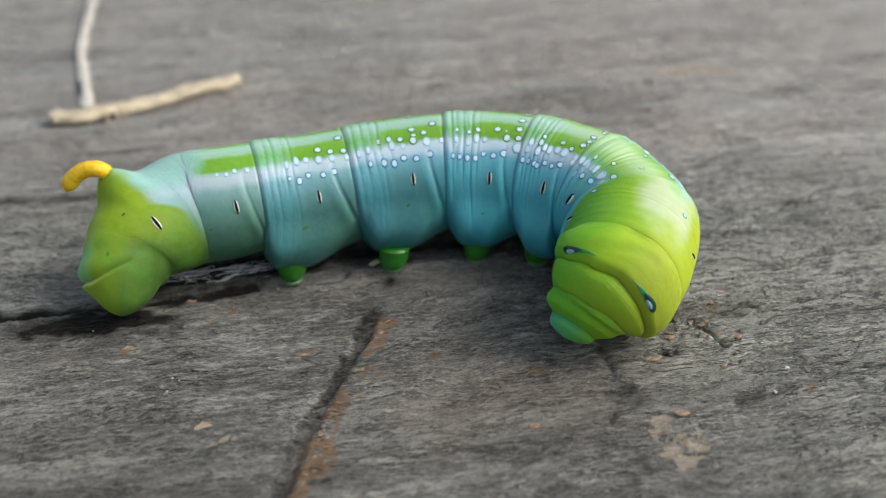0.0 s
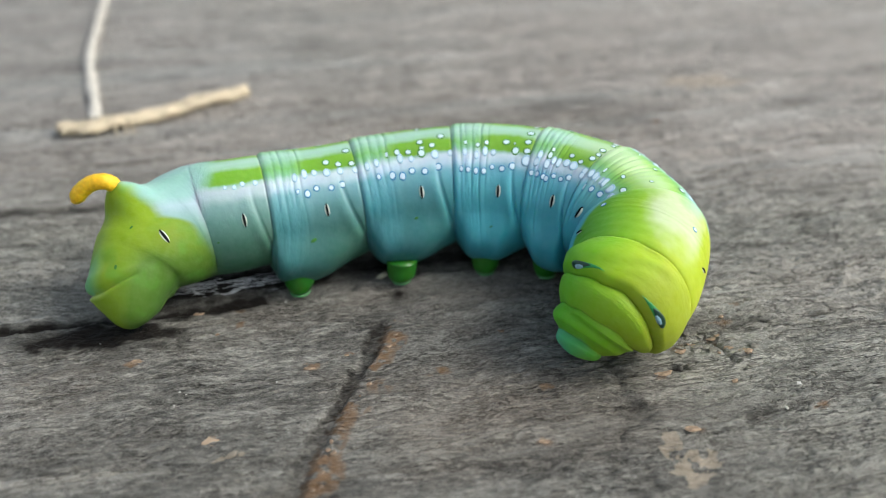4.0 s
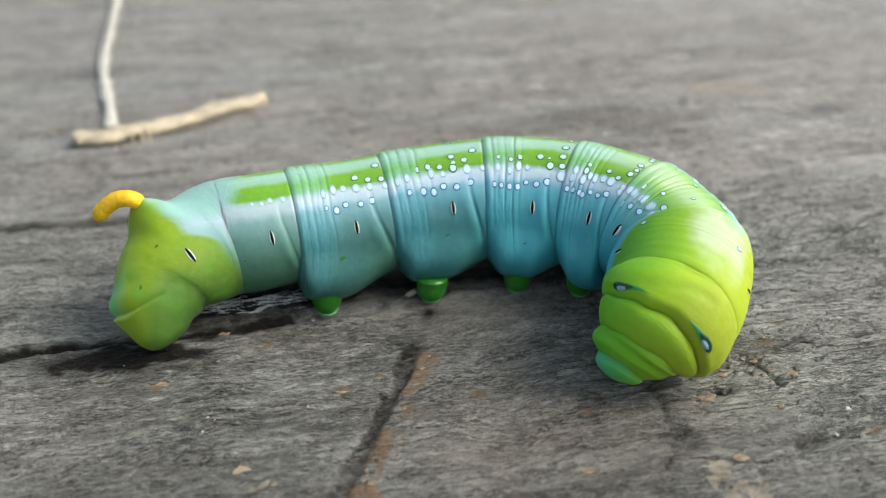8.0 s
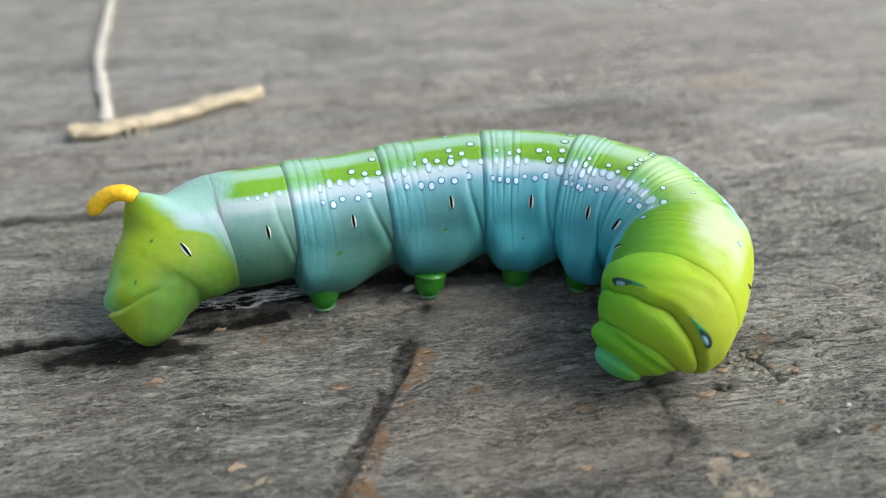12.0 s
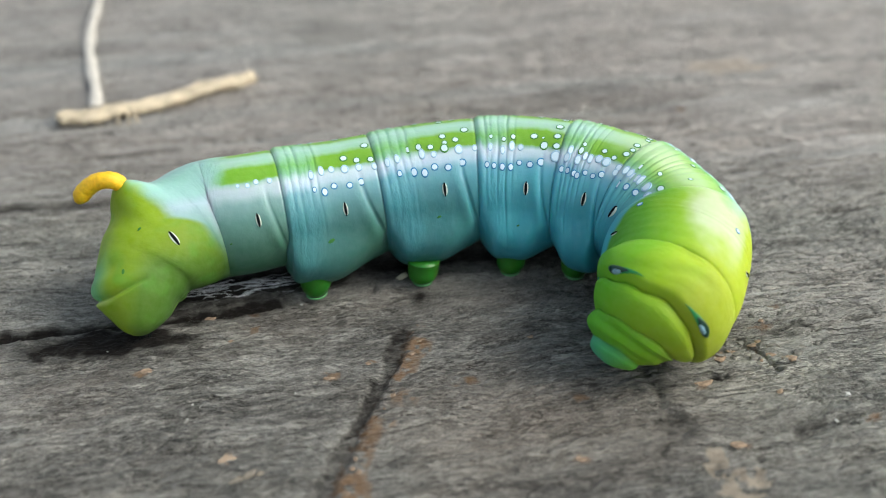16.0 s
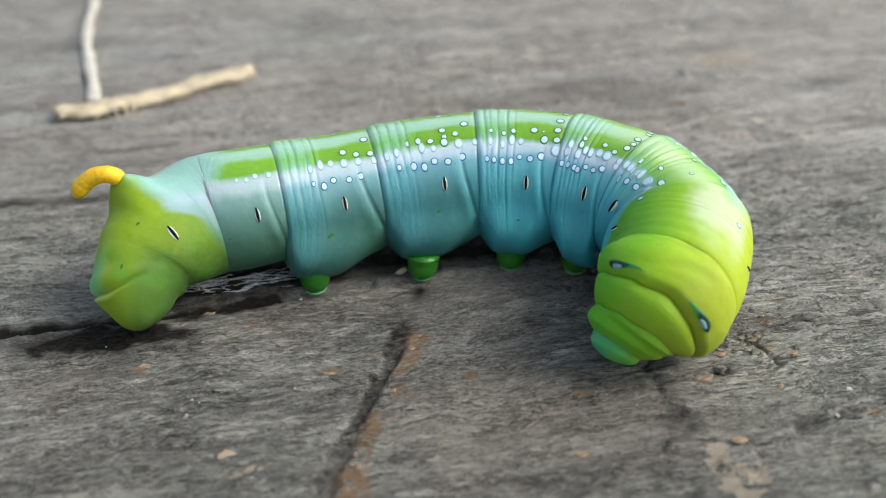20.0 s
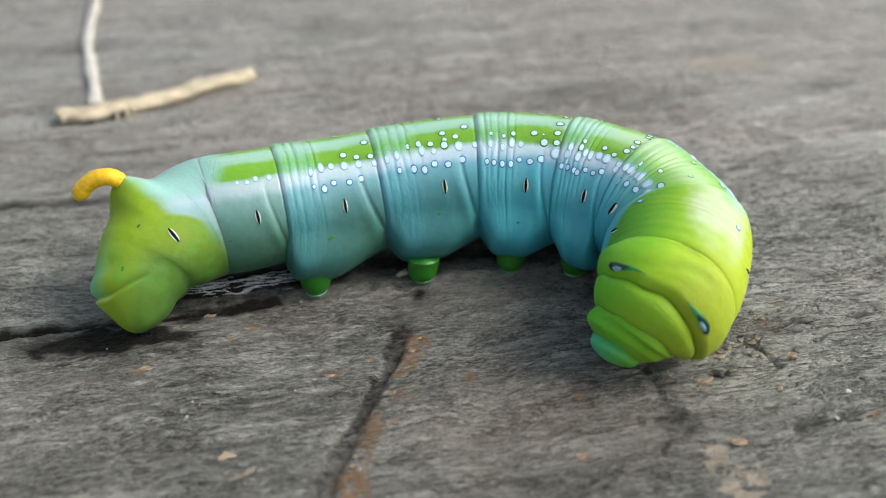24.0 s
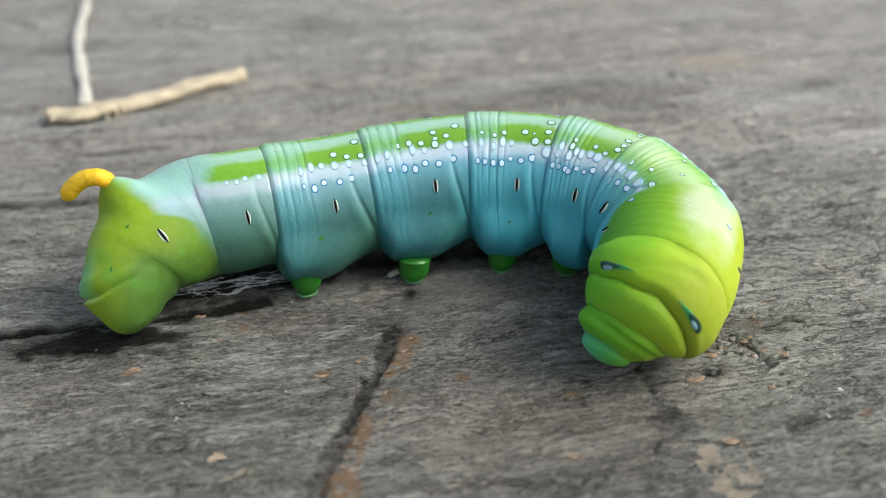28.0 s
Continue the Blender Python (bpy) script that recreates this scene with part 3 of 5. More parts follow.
def wood_masks(x, y):
    n1, n2 = fbm(x * 0.12, y * 0.3, 71, 4), fbm(x * 0.4, y * 0.4, 81, 4)
    wob = 1.5 * (fbm(x * 0.35, y * 0.35, 61, 3) - 0.5)
    n3 = fbm(x * 1.3, y * 1.6, 91, 4, 0.6)
    orange = np.zeros_like(x)
    for cx, cy in CHIPS:
        orange = np.maximum(orange, blob(x + 1.3 * wob, y + wob, cx, cy, 1.15, 0.55, 10) * np.clip(0.1 + (n3 - 0.36) * 5, 0, 1.15))
    side = [(px + 1.45, py) for px, py in CRACK]
    orange = np.maximum(orange, 1.25 * stroke(x + 1.2 * wob, y, side, 1.35) ** 0.5 * np.clip((n2 - 0.36) * 9, 0, 1) * np.clip(0.45 + (n3 - 0.36) * 4, 0, 1.1))
    orange = np.maximum(orange, 0.9 * blob(x + 2 * wob, y + 2 * wob, -6.4, -20.6, 1.5, 1.9, 60) * np.clip(0.3 + (n3 - 0.38) * 4, 0, 1))
    pale = 1.2 * np.maximum(blob(x + 1.5 * wob, y + 1.5 * wob, 18.5, -31.0, 2.3, 1.5, 10), blob(x + wob, y + wob, 16.9, -28.8, 0.9, 1.5, 0))
    pale = np.maximum(pale, blob(x + wob, y + wob, 14.8, -13.6, 1.6, 1.2))
    pale = np.maximum(pale, 0.6 * blob(x + 2 * wob, y + 2 * wob, -18.4, -29.5, 1.6, 0.7, 12))
    pale = np.maximum(pale, 0.5 * blob(x + 3 * wob, y + 2 * wob, -22.4, -32.5, 2.0, 1.0, 8))
    pale = pale * np.clip(0.45 + (n3 - 0.34) * 3, 0, 1.1)
    stain_shade = np.clip(0.45 + 1.2 * n3, 0, 1) * np.clip(1.6 * stroke(x + wob, y + 1.4 * wob, [(-56, -14.8), (-42.8, -12.2), (-34, -11.0), (-26, -9.2), (-19, -7.2)], 1.1), 0, 1)
    stain_shade = np.maximum(stain_shade, 2.2 * blob(x + 3 * wob, y + 2.4 * wob, -33.4, -13.4, 5.6, 1.3, 10))
    stain_shade = np.maximum(stain_shade, 1.2 * blob(x + 2 * wob, y + wob, -28.0, -13.0, 3.0, 0.9, 10))
    stain_shade = np.maximum(stain_shade, 1.3 * blob(x + wob, y + 1.4 * wob, -24.6, -9.2, 5.5, 1.2, 9))
    stain_shade = np.maximum(stain_shade, 0.9 * stroke(x, y + wob, [(-90, 7.2), (-52.8, 11.2), (-41.1, 12.5), (-30, 13.8)], 1.4))
    stain_shade = np.maximum(stain_shade, 1.05 * np.clip(1.6 * stroke(x, y + wob, [(-30, -6.4), (-27, -5.2), (-20, -3.9), (-14, -2.6)], 3.0), 0, 1))
    stain_shade = np.maximum(stain_shade, 0.7 * np.clip(0.3 + 1.3 * n3, 0, 1) * stroke(x, y + wob, [(-29, -8.6), (-24, -7.4), (-18.5, -6.2)], 1.8))
    # dark wood under the body, with its contact shade painted in
    stain_shade = np.maximum(stain_shade, 0.75 * stroke(x, y + wob, [(-16, -3.2), (-3, -1.0), (8, 0.5)], 3.0))
    stain_shade = np.maximum(stain_shade, 0.78 * np.clip(2.0 * stroke(x + 1.0 * wob, y, CRACK, 0.95), 0, 1) * np.clip(0.05 + 1.4 * n3, 0, 1) * np.clip((y + 40) / 16, 0.45, 1))
    stain_shade = np.maximum(stain_shade, 0.9 * blob(x + wob, y + wob, 20.0, -18.8, 0.7, 0.3, 10))
    stain_shade = np.maximum(stain_shade, 0.8 * blob(x, y, -5.2, -6.8, 0.7, 1.3, -10))
    stain_shade = np.maximum(stain_shade, 0.32 * np.clip(1.6 * stroke(x + 3.5 * wob, y + 2.5 * wob, [(13.8, -19.0), (14.7, -23.6), (13.8, -28.3), (14.5, -33), (16, -38)], 1.3), 0, 1) * np.clip(2.4 * n3 - 0.5, 0, 1))
    for line in ([(16, -14.6), (22.7, -13.6), (30, -12.4), (44, -9.0), (60, -6.2)], [(22.7, -13.4), (24.4, -16.5), (25.2, -18.0)], [(24, 4.5), (34, 6.5), (60, 11)],
                 [(24, -25.5), (30, -23.2), (40, -20.5)], [(-46, -18.3), (-40.9, -17.1), (-33.5, -15.4), (-27, -14.6)]):
        stain_shade = np.maximum(stain_shade, 0.55 * stroke(x + 0.9 * wob, y + 1.2 * wob, line, 0.50) * np.clip(2.6 * n3 - 0.6, 0, 1))
    stain_shade = np.clip(stain_shade * (0.75 + 0.95 * n2), 0, 1)
    wet = np.clip(1.4 * stroke(x, y + 0.4 * wob, [(-25, -4.5), (-20.5, -4.6), (-16, -4.2)], 2.6), 0, 1)
    grey = np.clip((x + 0.6 * y + 4) / 20 + (n1 - 0.5) * 1.5, 0, 1)
    grey = np.maximum(grey, np.clip(1.5 - np.hypot((x + 48) / 22, y / 14), 0, 1))
    stain_shade = np.maximum(stain_shade, 0.5 * np.clip(blob(x + 3 * wob, y + 2 * wob, 17.7, 40.6, 11, 4.5, 8) + blob(x, y, 24, 34.6, 9, 2.2, 5) + 0.8 * blob(x, y, 52.3, 42, 5, 1.6, 4) + 0.7 * blob(x, y, -68, 61, 14, 3, 4), 0, 1) * (0.4 + n2))
    pale = np.maximum(pale, 0.75 * blob(x + 3 * wob, y, 39.4, 50, 9, 4, 6))
    orange = np.maximum(orange, blob(x, y, 29.3, 34.7, 0.8, 1.3))
    brown = np.clip(blob(x, y, 4, -24, 14, 6, 10) * 1.1 + blob(x, y, -2, 34, 40, 22, 8) * 0.9 + (n1 - 0.55) * 0.8, 0, 1)
    # far wood paler: the sky's sheen is put into its colour
    pale_sheen = np.clip((y - 5) / 20, 0, 1) * np.clip(0.75 + 1.6 * (fbm(x * 0.03, y * 0.08, 131, 3) - 0.25) + 0.25 * np.clip(x / 40, 0, 1), 0, 1)
    pale_sheen = pale_sheen * np.clip(0.78 + x / 90, 0.55, 1)
    pale_sheen = np.maximum(pale_sheen, 0.45 * blob(x + 2 * wob, y + 2 * wob, 38, -6, 16, 7, 8) * (0.5 + n2))
    return dict(pale_sheen=pale_sheen, orange=orange, pale=pale, stain_shade=stain_shade, wet=wet, grey=grey, brown=brown)


def build_board():
    def axis(segments):
        out = []
        for lo, hi, step in segments:
            out += list(np.arange(lo, hi - 1e-6, step))
        return np.array(out + [segments[-1][1]])

    xs = axis([(-700, -140, 20), (-140, -80, 2.0), (-80, -48, 0.5), (-48, 44, 0.16), (44, 90, 0.5), (90, 150, 2.0), (150, 700, 20)])
    ys = axis([(-200, -60, 5), (-60, -38, 0.8), (-38, 10, 0.15), (10, 20, 0.3), (20, 50, 0.5), (50, 110, 1.0), (110, 200, 3.0), (200, 260, 10)])
    gx, gy = np.meshgrid(xs, ys)
    z = wood_height(gx, gy)
    fade = np.clip(1.2 - np.hypot(gx / 300, gy / 260), 0, 1)
    z = z * fade
    nx, ny = len(xs), len(ys)
    verts = np.stack([gx, gy, z], -1).reshape(-1, 3) * MM
    i = np.arange(nx * ny).reshape(ny, nx)
    quads = np.stack([i[:-1, :-1], i[:-1, 1:], i[1:, 1:], i[1:, :-1]], -1).reshape(-1, 4)
    # rim and underside close the board
    rim = np.concatenate([i[0, :], i[1:, -1], i[-1, -2::-1], i[-2:0:-1, 0]])
    low = verts[rim].copy()
    low[:, 2] = -0.05
    base = nx * ny
    k = np.arange(len(rim))
    k2 = np.roll(k, -1)
    sides = np.stack([rim[k2], rim[k], base + k, base + k2], -1)
    faces = [tuple(f) for f in quads.tolist()] + [tuple(f) for f in sides.tolist()] + [tuple((base + k[::-1]).tolist())]
    verts = np.concatenate([verts, low])
    ob = mesh_object("wooden_board", verts, faces, [WOOD])
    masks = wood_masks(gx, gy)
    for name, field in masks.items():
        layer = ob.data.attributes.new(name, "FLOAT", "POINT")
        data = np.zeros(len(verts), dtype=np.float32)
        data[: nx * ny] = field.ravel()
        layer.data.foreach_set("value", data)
    return tagged(ob, "weathered grey-brown wooden board with cracked grain", "board", kind="structure")


build_board()
ground = mesh_object("ground", [(-60, -60, -0.45), (60, -60, -0.45), (60, 60, -0.45), (-60, 60, -0.45)], [(0, 1, 2, 3)], [EARTH], smooth=False)
tagged(ground, "bare brown earth far below the board", "ground", kind="structure")


def rest(x, y):
    return float(wood_height(np.array([x], float), np.array([y], float))[0])


# ---- caterpillar ----
# spine from tail to head: segment number, x, y, z, radius in mm
REAR_SPINE = [
    (0, -29.70, -13.30, 1.00, 1.75),
    (0.25, -29.80, -12.60, 2.55, 2.95),
    (0.5, -29.85, -11.30, 4.05, 3.90),
    (0.8, -29.50, -9.40, 5.15, 4.45),
    (1.1, -28.50, -7.50, 6.00, 4.90),
    (1.5, -26.70, -5.00, 6.35, 5.40),
    (2, -24.60, -3.20, 6.55, 5.80),
    (2.5, -21.74, -2.79, 6.78, 5.84),
    (3, -18.40, -1.70, 6.87, 5.77),
    (3.5, -14.05, -0.37, 6.65, 5.90),
    (4, -9.18, 0.96, 6.94, 5.89),
    (4.5, -4.19, 1.80, 7.27, 5.98),
    (5, 0.63, 2.21, 7.48, 6.13),
    (5.5, 5.12, 1.87, 7.51, 6.24),
    (6, 9.22, 0.69, 7.61, 6.21),
    (6.5, 12.50, -0.95, 7.50, 6.20),
]
FRONT_SPINE = [
    (7, 15.13, -2.98, 7.52, 6.14),
    (7.5, 17.05, -5.58, 7.01, 6.00),
    (8, 17.96, -8.47, 6.73, 6.07),
    (8.5, 16.93, -11.70, 6.12, 6.25),
    (9, 15.70, -15.20, 6.00, 5.90),
    (9.5, 14.50, -16.30, 5.50, 5.45),
    (10, 13.30, -17.10, 4.90, 4.65),
    (10.5, 12.70, -17.30, 4.20, 3.95),
    (11, 12.10, -17.50, 3.50, 3.15),
    (11.5, 11.60, -18.00, 2.90, 2.75),
    (12, 11.20, -18.20, 2.30, 2.20),
    (12.5, 10.80, -18.60, 1.90, 1.80),
    (13, 10.50, -18.90, 1.40, 1.20),
]
SPINE = REAR_SPINE + FRONT_SPINE


def catmull(keys, u):
    us = [k[0] for k in keys]
    n = len(keys)
    j = min(max(int(np.searchsorted(us, u, side="right")) - 1, 0), n - 2)
    p = [np.array(keys[min(max(q, 0), n - 1)]) for q in (j - 1, j, j + 1, j + 2)]
    t = (u - us[j]) / (us[j + 1] - us[j])
    d1 = (p[2] - p[0]) / max(p[2][0] - p[0][0], 1e-6) * (us[j + 1] - us[j])
    d2 = (p[3] - p[1]) / max(p[3][0] - p[1][0], 1e-6) * (us[j + 1] - us[j])
    h = (2 * t**3 - 3 * t**2 + 1) * p[1] + (t**3 - 2 * t**2 + t) * d1 + (3 * t**2 - 2 * t**3) * p[2] + (t**3 - t**2) * d2
    return h[1:]


# way the back faces along the body
BACK = [(0, -0.95, 0.1, 0.2), (0.6, -0.95, 0.05, 0.3), (0.8, -0.85, 0.0, 0.5), (1.0, -0.6, 0.0, 0.85), (1.15, -0.42, 0.0, 0.9), (1.35, -0.25, 0.0, 1.0), (1.7, 0.0, 0.0, 1.0), (7, 0, 0, 1), (8.5, 0.15, 0, 1), (9.5, 0.1, -0.25, 1), (11, 0.0, -0.6, 0.85), (13, 0.0, -0.7, 0.8)]


def section(u):
    q = catmull(SPINE, u)
    c, r = q[:3], q[3]
    span = 0.05 + 0.55 * min(1.0, max(0.0, (u - 8.4) / 0.7))
    t = catmull(SPINE, min(u + span, SPINE[-1][0]))[:3] - catmull(SPINE, max(u - span, 0))[:3]
    t = t / np.linalg.norm(t)
    b = catmull(BACK, u)
    b = b - t * (b @ t)
    b = b / np.linalg.norm(b)
    side = np.cross(t, b)
    return c, r, t, b, side


def bell(v, mid, wide):
    return math.exp(-(((v - mid) / wide) ** 2))


# rise of the back towards the horn: along the tail, growth
TAIL_TOP = [(0, 1.0), (0.45, 1.01), (0.6, 0.97), (0.75, 0.99), (0.88, 1.03), (0.96, 1.03), (1.03, 1.10), (1.09, 1.34), (1.15, 1.47), (1.21, 1.39), (1.32, 1.16), (1.5, 1.05), (1.8, 1.01), (2.0, 1.0)]


def crease(v, mid, wide):
    return 1.0 / (1.0 + ((v - mid) / wide) ** 4)


# rear pleats of each ring: place along the ring, depth, how far down the flank, slant
PLEATS = {
    2: [(0.10, 0.007, 86, 0.05), (0.22, 0.006, 76, 0.06)],
    3: [(0.08, 0.012, 88, 0.01), (0.15, 0.015, 72, 0.02), (0.26, 0.008, 58, 0.02), (0.34, 0.012, 76, 0.03)],
    4: [(0.06, 0.014, 84, 0.01), (0.15, 0.012, 66, 0.01), (0.24, 0.009, 58, 0.02), (0.31, 0.013, 76, 0.03), (0.41, 0.006, 50, 0.02)],
    5: [(0.07, 0.014, 78, 0.00), (0.12, 0.012, 62, 0.00), (0.20, 0.015, 84, 0.01), (0.30, 0.018, 98, 0.02), (0.39, 0.010, 66, 0.02)],
    6: [(0.07, 0.016, 88, 0.02), (0.13, 0.012, 70, 0.02), (0.21, 0.017, 90, 0.03), (0.28, 0.012, 66, 0.03), (0.37, 0.014, 72, 0.04), (0.47, 0.010, 52, 0.03)],
    7: [(0.08, 0.015, 84, 0.03), (0.17, 0.013, 72, 0.03), (0.25, 0.015, 70, 0.03), (0.36, 0.011, 60, 0.03), (0.46, 0.010, 50, 0.03)],
}


def skin_grow(k, u, ang):
    """Radial growth of ring k at u, ang in degrees from the back: rings, pleats, leg lobes, tail hump."""
    f = min(max(u - k, 0.0), 1.0)
    turned = (ang + 180.0) % 360.0 - 180.0
    aa = abs(turned)
    g = 1.0 - 0.06 * max(0.0, -math.cos(radians(aa))) ** 2
    if 2 <= k <= 8:
        tooth = 0.038 if k >= 3 else 0.012
        g += tooth * (1 - f) - 0.02 - (0.018 if k > 2 else 0.010) * max(0.0, (f - 0.93) / 0.07) ** 2 - (0.016 if k > 2 else 0.006) * max(0.0, (0.03 - f) / 0.03) ** 2
        wander = 0.010 * math.sin(radians(aa) * 5 + k * 2.3)
        for at, deep, down, lean in PLEATS.get(k, ()):
            keep = (0.72 + 0.28 * math.sin(radians(aa) * 4.3 + at * 31 + k)) / (1.0 + math.exp((aa - down) / 9.0))
            if k == 2:
                keep *= 1.0 / (1.0 + math.exp((26 - aa) / 5.0))
            mid = at + wander * (0.4 + at) + lean * max(0.0, (aa - 40) / 60)
            g -= deep * keep * crease(f, mid, 0.010)
            g += 0.35 * deep * keep * bell(f, mid + 0.034, 0.024)
        # slanting fold near the front edge of each ring
        if 2 <= k <= 6:
            mid = 0.80 + 0.15 * min(1.0, max(0.0, (aa - 52) / 50)) ** 1.3
            soft = bell(aa, 88, 36)
            g -= (0.020 if k == 2 else 0.036) * crease(f, mid, 0.022) * soft
            g += 0.024 * bell(f, mid - 0.08, 0.07) * soft
        if k >= 7:
            g += (0.005, 0.0025)[k - 7] * math.sin(2 * math.pi * f * 8 + 0.6 * math.sin(radians(ang) * 3)) * max(0.0, 1 - aa / 95)
        if 3 <= k <= 6:
            g += 0.06 * bell(aa, 138, 27) * bell(f, 0.40, 0.28) + 0.07 * bell(aa, 135, 28) * bell(f, 0.85, 0.22)
            g -= 0.018 * bell(aa, 100, 14) * bell(f, 0.50, 0.16)
            g += 0.010 * math.sin(f * 11 + aa * 0.06) * bell(aa, 112, 25)
    elif 9 <= k <= 11:
        g += (0.12, 0.10, 0.20)[k - 9] * math.sin(math.pi * f ** (1.4, 0.7, 0.9)[k - 9])
        if k == 9:
            g += 0.050 * bell(f, 0.86, 0.11) + 0.035 * bell(aa, 45, 22) * bell(f, 0.72, 0.2)
            # lobes over the far eye and along the rear edge, with a slanting dip between
            g += 0.035 * bell(turned, -38, 15) * bell(f, 0.30, 0.2) - 0.040 * bell(turned, -8, 9) * bell(f, 0.10, 0.14)
            slope = 0.52 + 0.006 * (turned + 12)
            g -= 0.016 * bell(f, slope, 0.09) * bell(turned, -14, 26)
            g += 0.010 * bell(f, slope - 0.2, 0.10) * bell(turned, -18, 26)
        elif k == 11:
            g += 0.03 * bell(turned, -30, 20) * bell(f, 0.6, 0.3)
    elif k == 12:
        g += 0.10 * math.sin(math.pi * f)
        g -= 0.05 * bell(aa, 0, 12) * f
    else:
        top = float(catmull(TAIL_TOP, min(u, 2.0))[0]) - 1.0
        g += top * bell(aa, 0, 34 - 22 * top)
        g += 0.05 * bell(aa, 75, 40) * bell(u, 1.55, 0.3)
        # full belly behind the clasper
        g += 0.06 * bell(aa, 125, 40) * bell(u, 1.1, 0.5)
        # pleats where the saddle meets the tail
        for at, deep in ((1.66, 0.006), (1.77, 0.010), (1.88, 0.008)):
            g -= deep * crease(u, at + 0.09 * max(0.0, (aa - 35) / 60), 0.016) * bell(aa, 62, 26)
            g += 0.5 * deep * bell(u, at + 0.05, 0.035) * bell(aa, 62, 26)
        # fold between the rear plate and the clasper
        line = 0.41 + 0.10 * max(0.0, (aa - 45) / 52) ** 2
        keep = 1.0 if aa < 70 else max(0.0, 1 - ((aa - 70) / 38) ** 2)
        g -= 0.095 * bell(u, line, 0.017) * keep
        g += 0.045 * bell(u, line + 0.07, 0.05) * keep
        g += 0.030 * bell(u, line - 0.035, 0.022) * keep
        g -= 0.26 * bell(u, 0.14, 0.17) * bell(aa, 15, 55)
        g += 0.02 * math.sin(aa * 0.07 + u * 6) * bell(u, 0.7, 0.4)
        g -= 0.035 * bell(u, 0.60, 0.06) * bell(aa, 58, 16)
    return g


# edges of the front rings, slanting across the back: angle from the back, place along the spine
EDGES = {
    9: [(-180, 9.10), (-60, 9.14), (-20, 9.12), (20, 9.12), (60, 9.05), (180, 9.0)],
    10: [(-180, 9.9), (-75, 9.78), (-50, 9.74), (-22, 9.73), (8, 9.87), (44, 10.03), (90, 10.1), (180, 10.0)],
    11: [(-180, 10.9), (-80, 10.40), (-48, 10.32), (3, 10.50), (45, 10.75), (90, 11.0), (180, 11.0)],
    12: [(-180, 12.1), (-60, 12.0), (0, 11.95), (60, 11.95), (180, 12.0)],
}


def edge(k, ang):
    if k not in EDGES:
        return float(k)
    turned = (ang + 180.0) % 360.0 - 180.0
    keys = EDGES[k]
    for (a0, e0), (a1, e1) in zip(keys, keys[1:]):
        if turned <= a1:
            t = (turned - a0) / (a1 - a0)
            return e0 + (e1 - e0) * t * t * (3 - 2 * t)
    return keys[-1][1]


def along(k, u, ang):
    """Place on the spine of a point of ring k, u counted in rings."""
    if k < 8:
        return u
    lo = edge(k, ang)
    return min(lo + (u - k) * (edge(k + 1, ang) - lo), 12.999)


def ring_of(u):
    return 0 if u < 2 else min(int(u), 12)


def leg_lobe(k, u, ang):
    """How far the flank hangs down over a proleg, in mm."""
    if not 3 <= k <= 6:
        return np.zeros(3)
    aa = abs((ang + 180.0) % 360.0 - 180.0)
    f = u - k
    mid = (0.32, 0.38, 0.39, 0.43)[k - 3]
    w = math.exp(-(((aa - 130) / 36) ** 6)) * (math.exp(-(((mid - f) / 0.34) ** 6)) if f < mid else math.exp(-(((f - mid) / 0.40) ** 3)))
    s = -1.0 if math.sin(radians(ang)) > 0 else 1.0
    return np.array([0.0, 1.45 * s * w, -1.05 * w])


SECTIONS = [section(i / 200) for i in range(2600)]


def skin_point(u, ang, k=None, tuck=1.0):
    """A place on the skin in mm: ang in degrees from the back, positive to the near flank."""
    k = ring_of(u) if k is None else k
    at = max(along(k, u, ang), 0.0) * 200
    i = min(int(at), len(SECTIONS) - 2)
    p, q, w = SECTIONS[i], SECTIONS[i + 1], min(at - i, 1.0)
    c, r, b, side = (p[n] + (q[n] - p[n]) * w for n in (0, 1, 3, 4))
    a = radians(ang)
    lo, hi = (float(k), k + 1.0) if k else (0.0, 2.0)
    inside = min(max(u, lo), hi - 1e-5)
    return c + r * tuck * skin_grow(k, inside, ang) * (math.cos(a) * b + math.sin(a) * side) + leg_lobe(k, inside, ang)


def skin_frame(u, ang):
    p = skin_point(u, ang)
    k = ring_of(u)
    du = skin_point(min(u + 0.02, 12.99), ang, k) - skin_point(max(u - 0.02, 0.01), ang, k)
    da = skin_point(u, ang + 1.5) - skin_point(u, ang - 1.5)
    n = np.cross(da, du)
    c = section(along(k, u, ang))[0]
    n = n / np.linalg.norm(n)
    if n @ (p - c) < 0:
        n = -n
    du = du / np.linalg.norm(du)
    return Vector(p), Vector(du), Vector(n)


caterpillar = new("caterpillar")
tagged(caterpillar, "plump green and blue caterpillar with yellow tail horn on wood", "caterpillar")


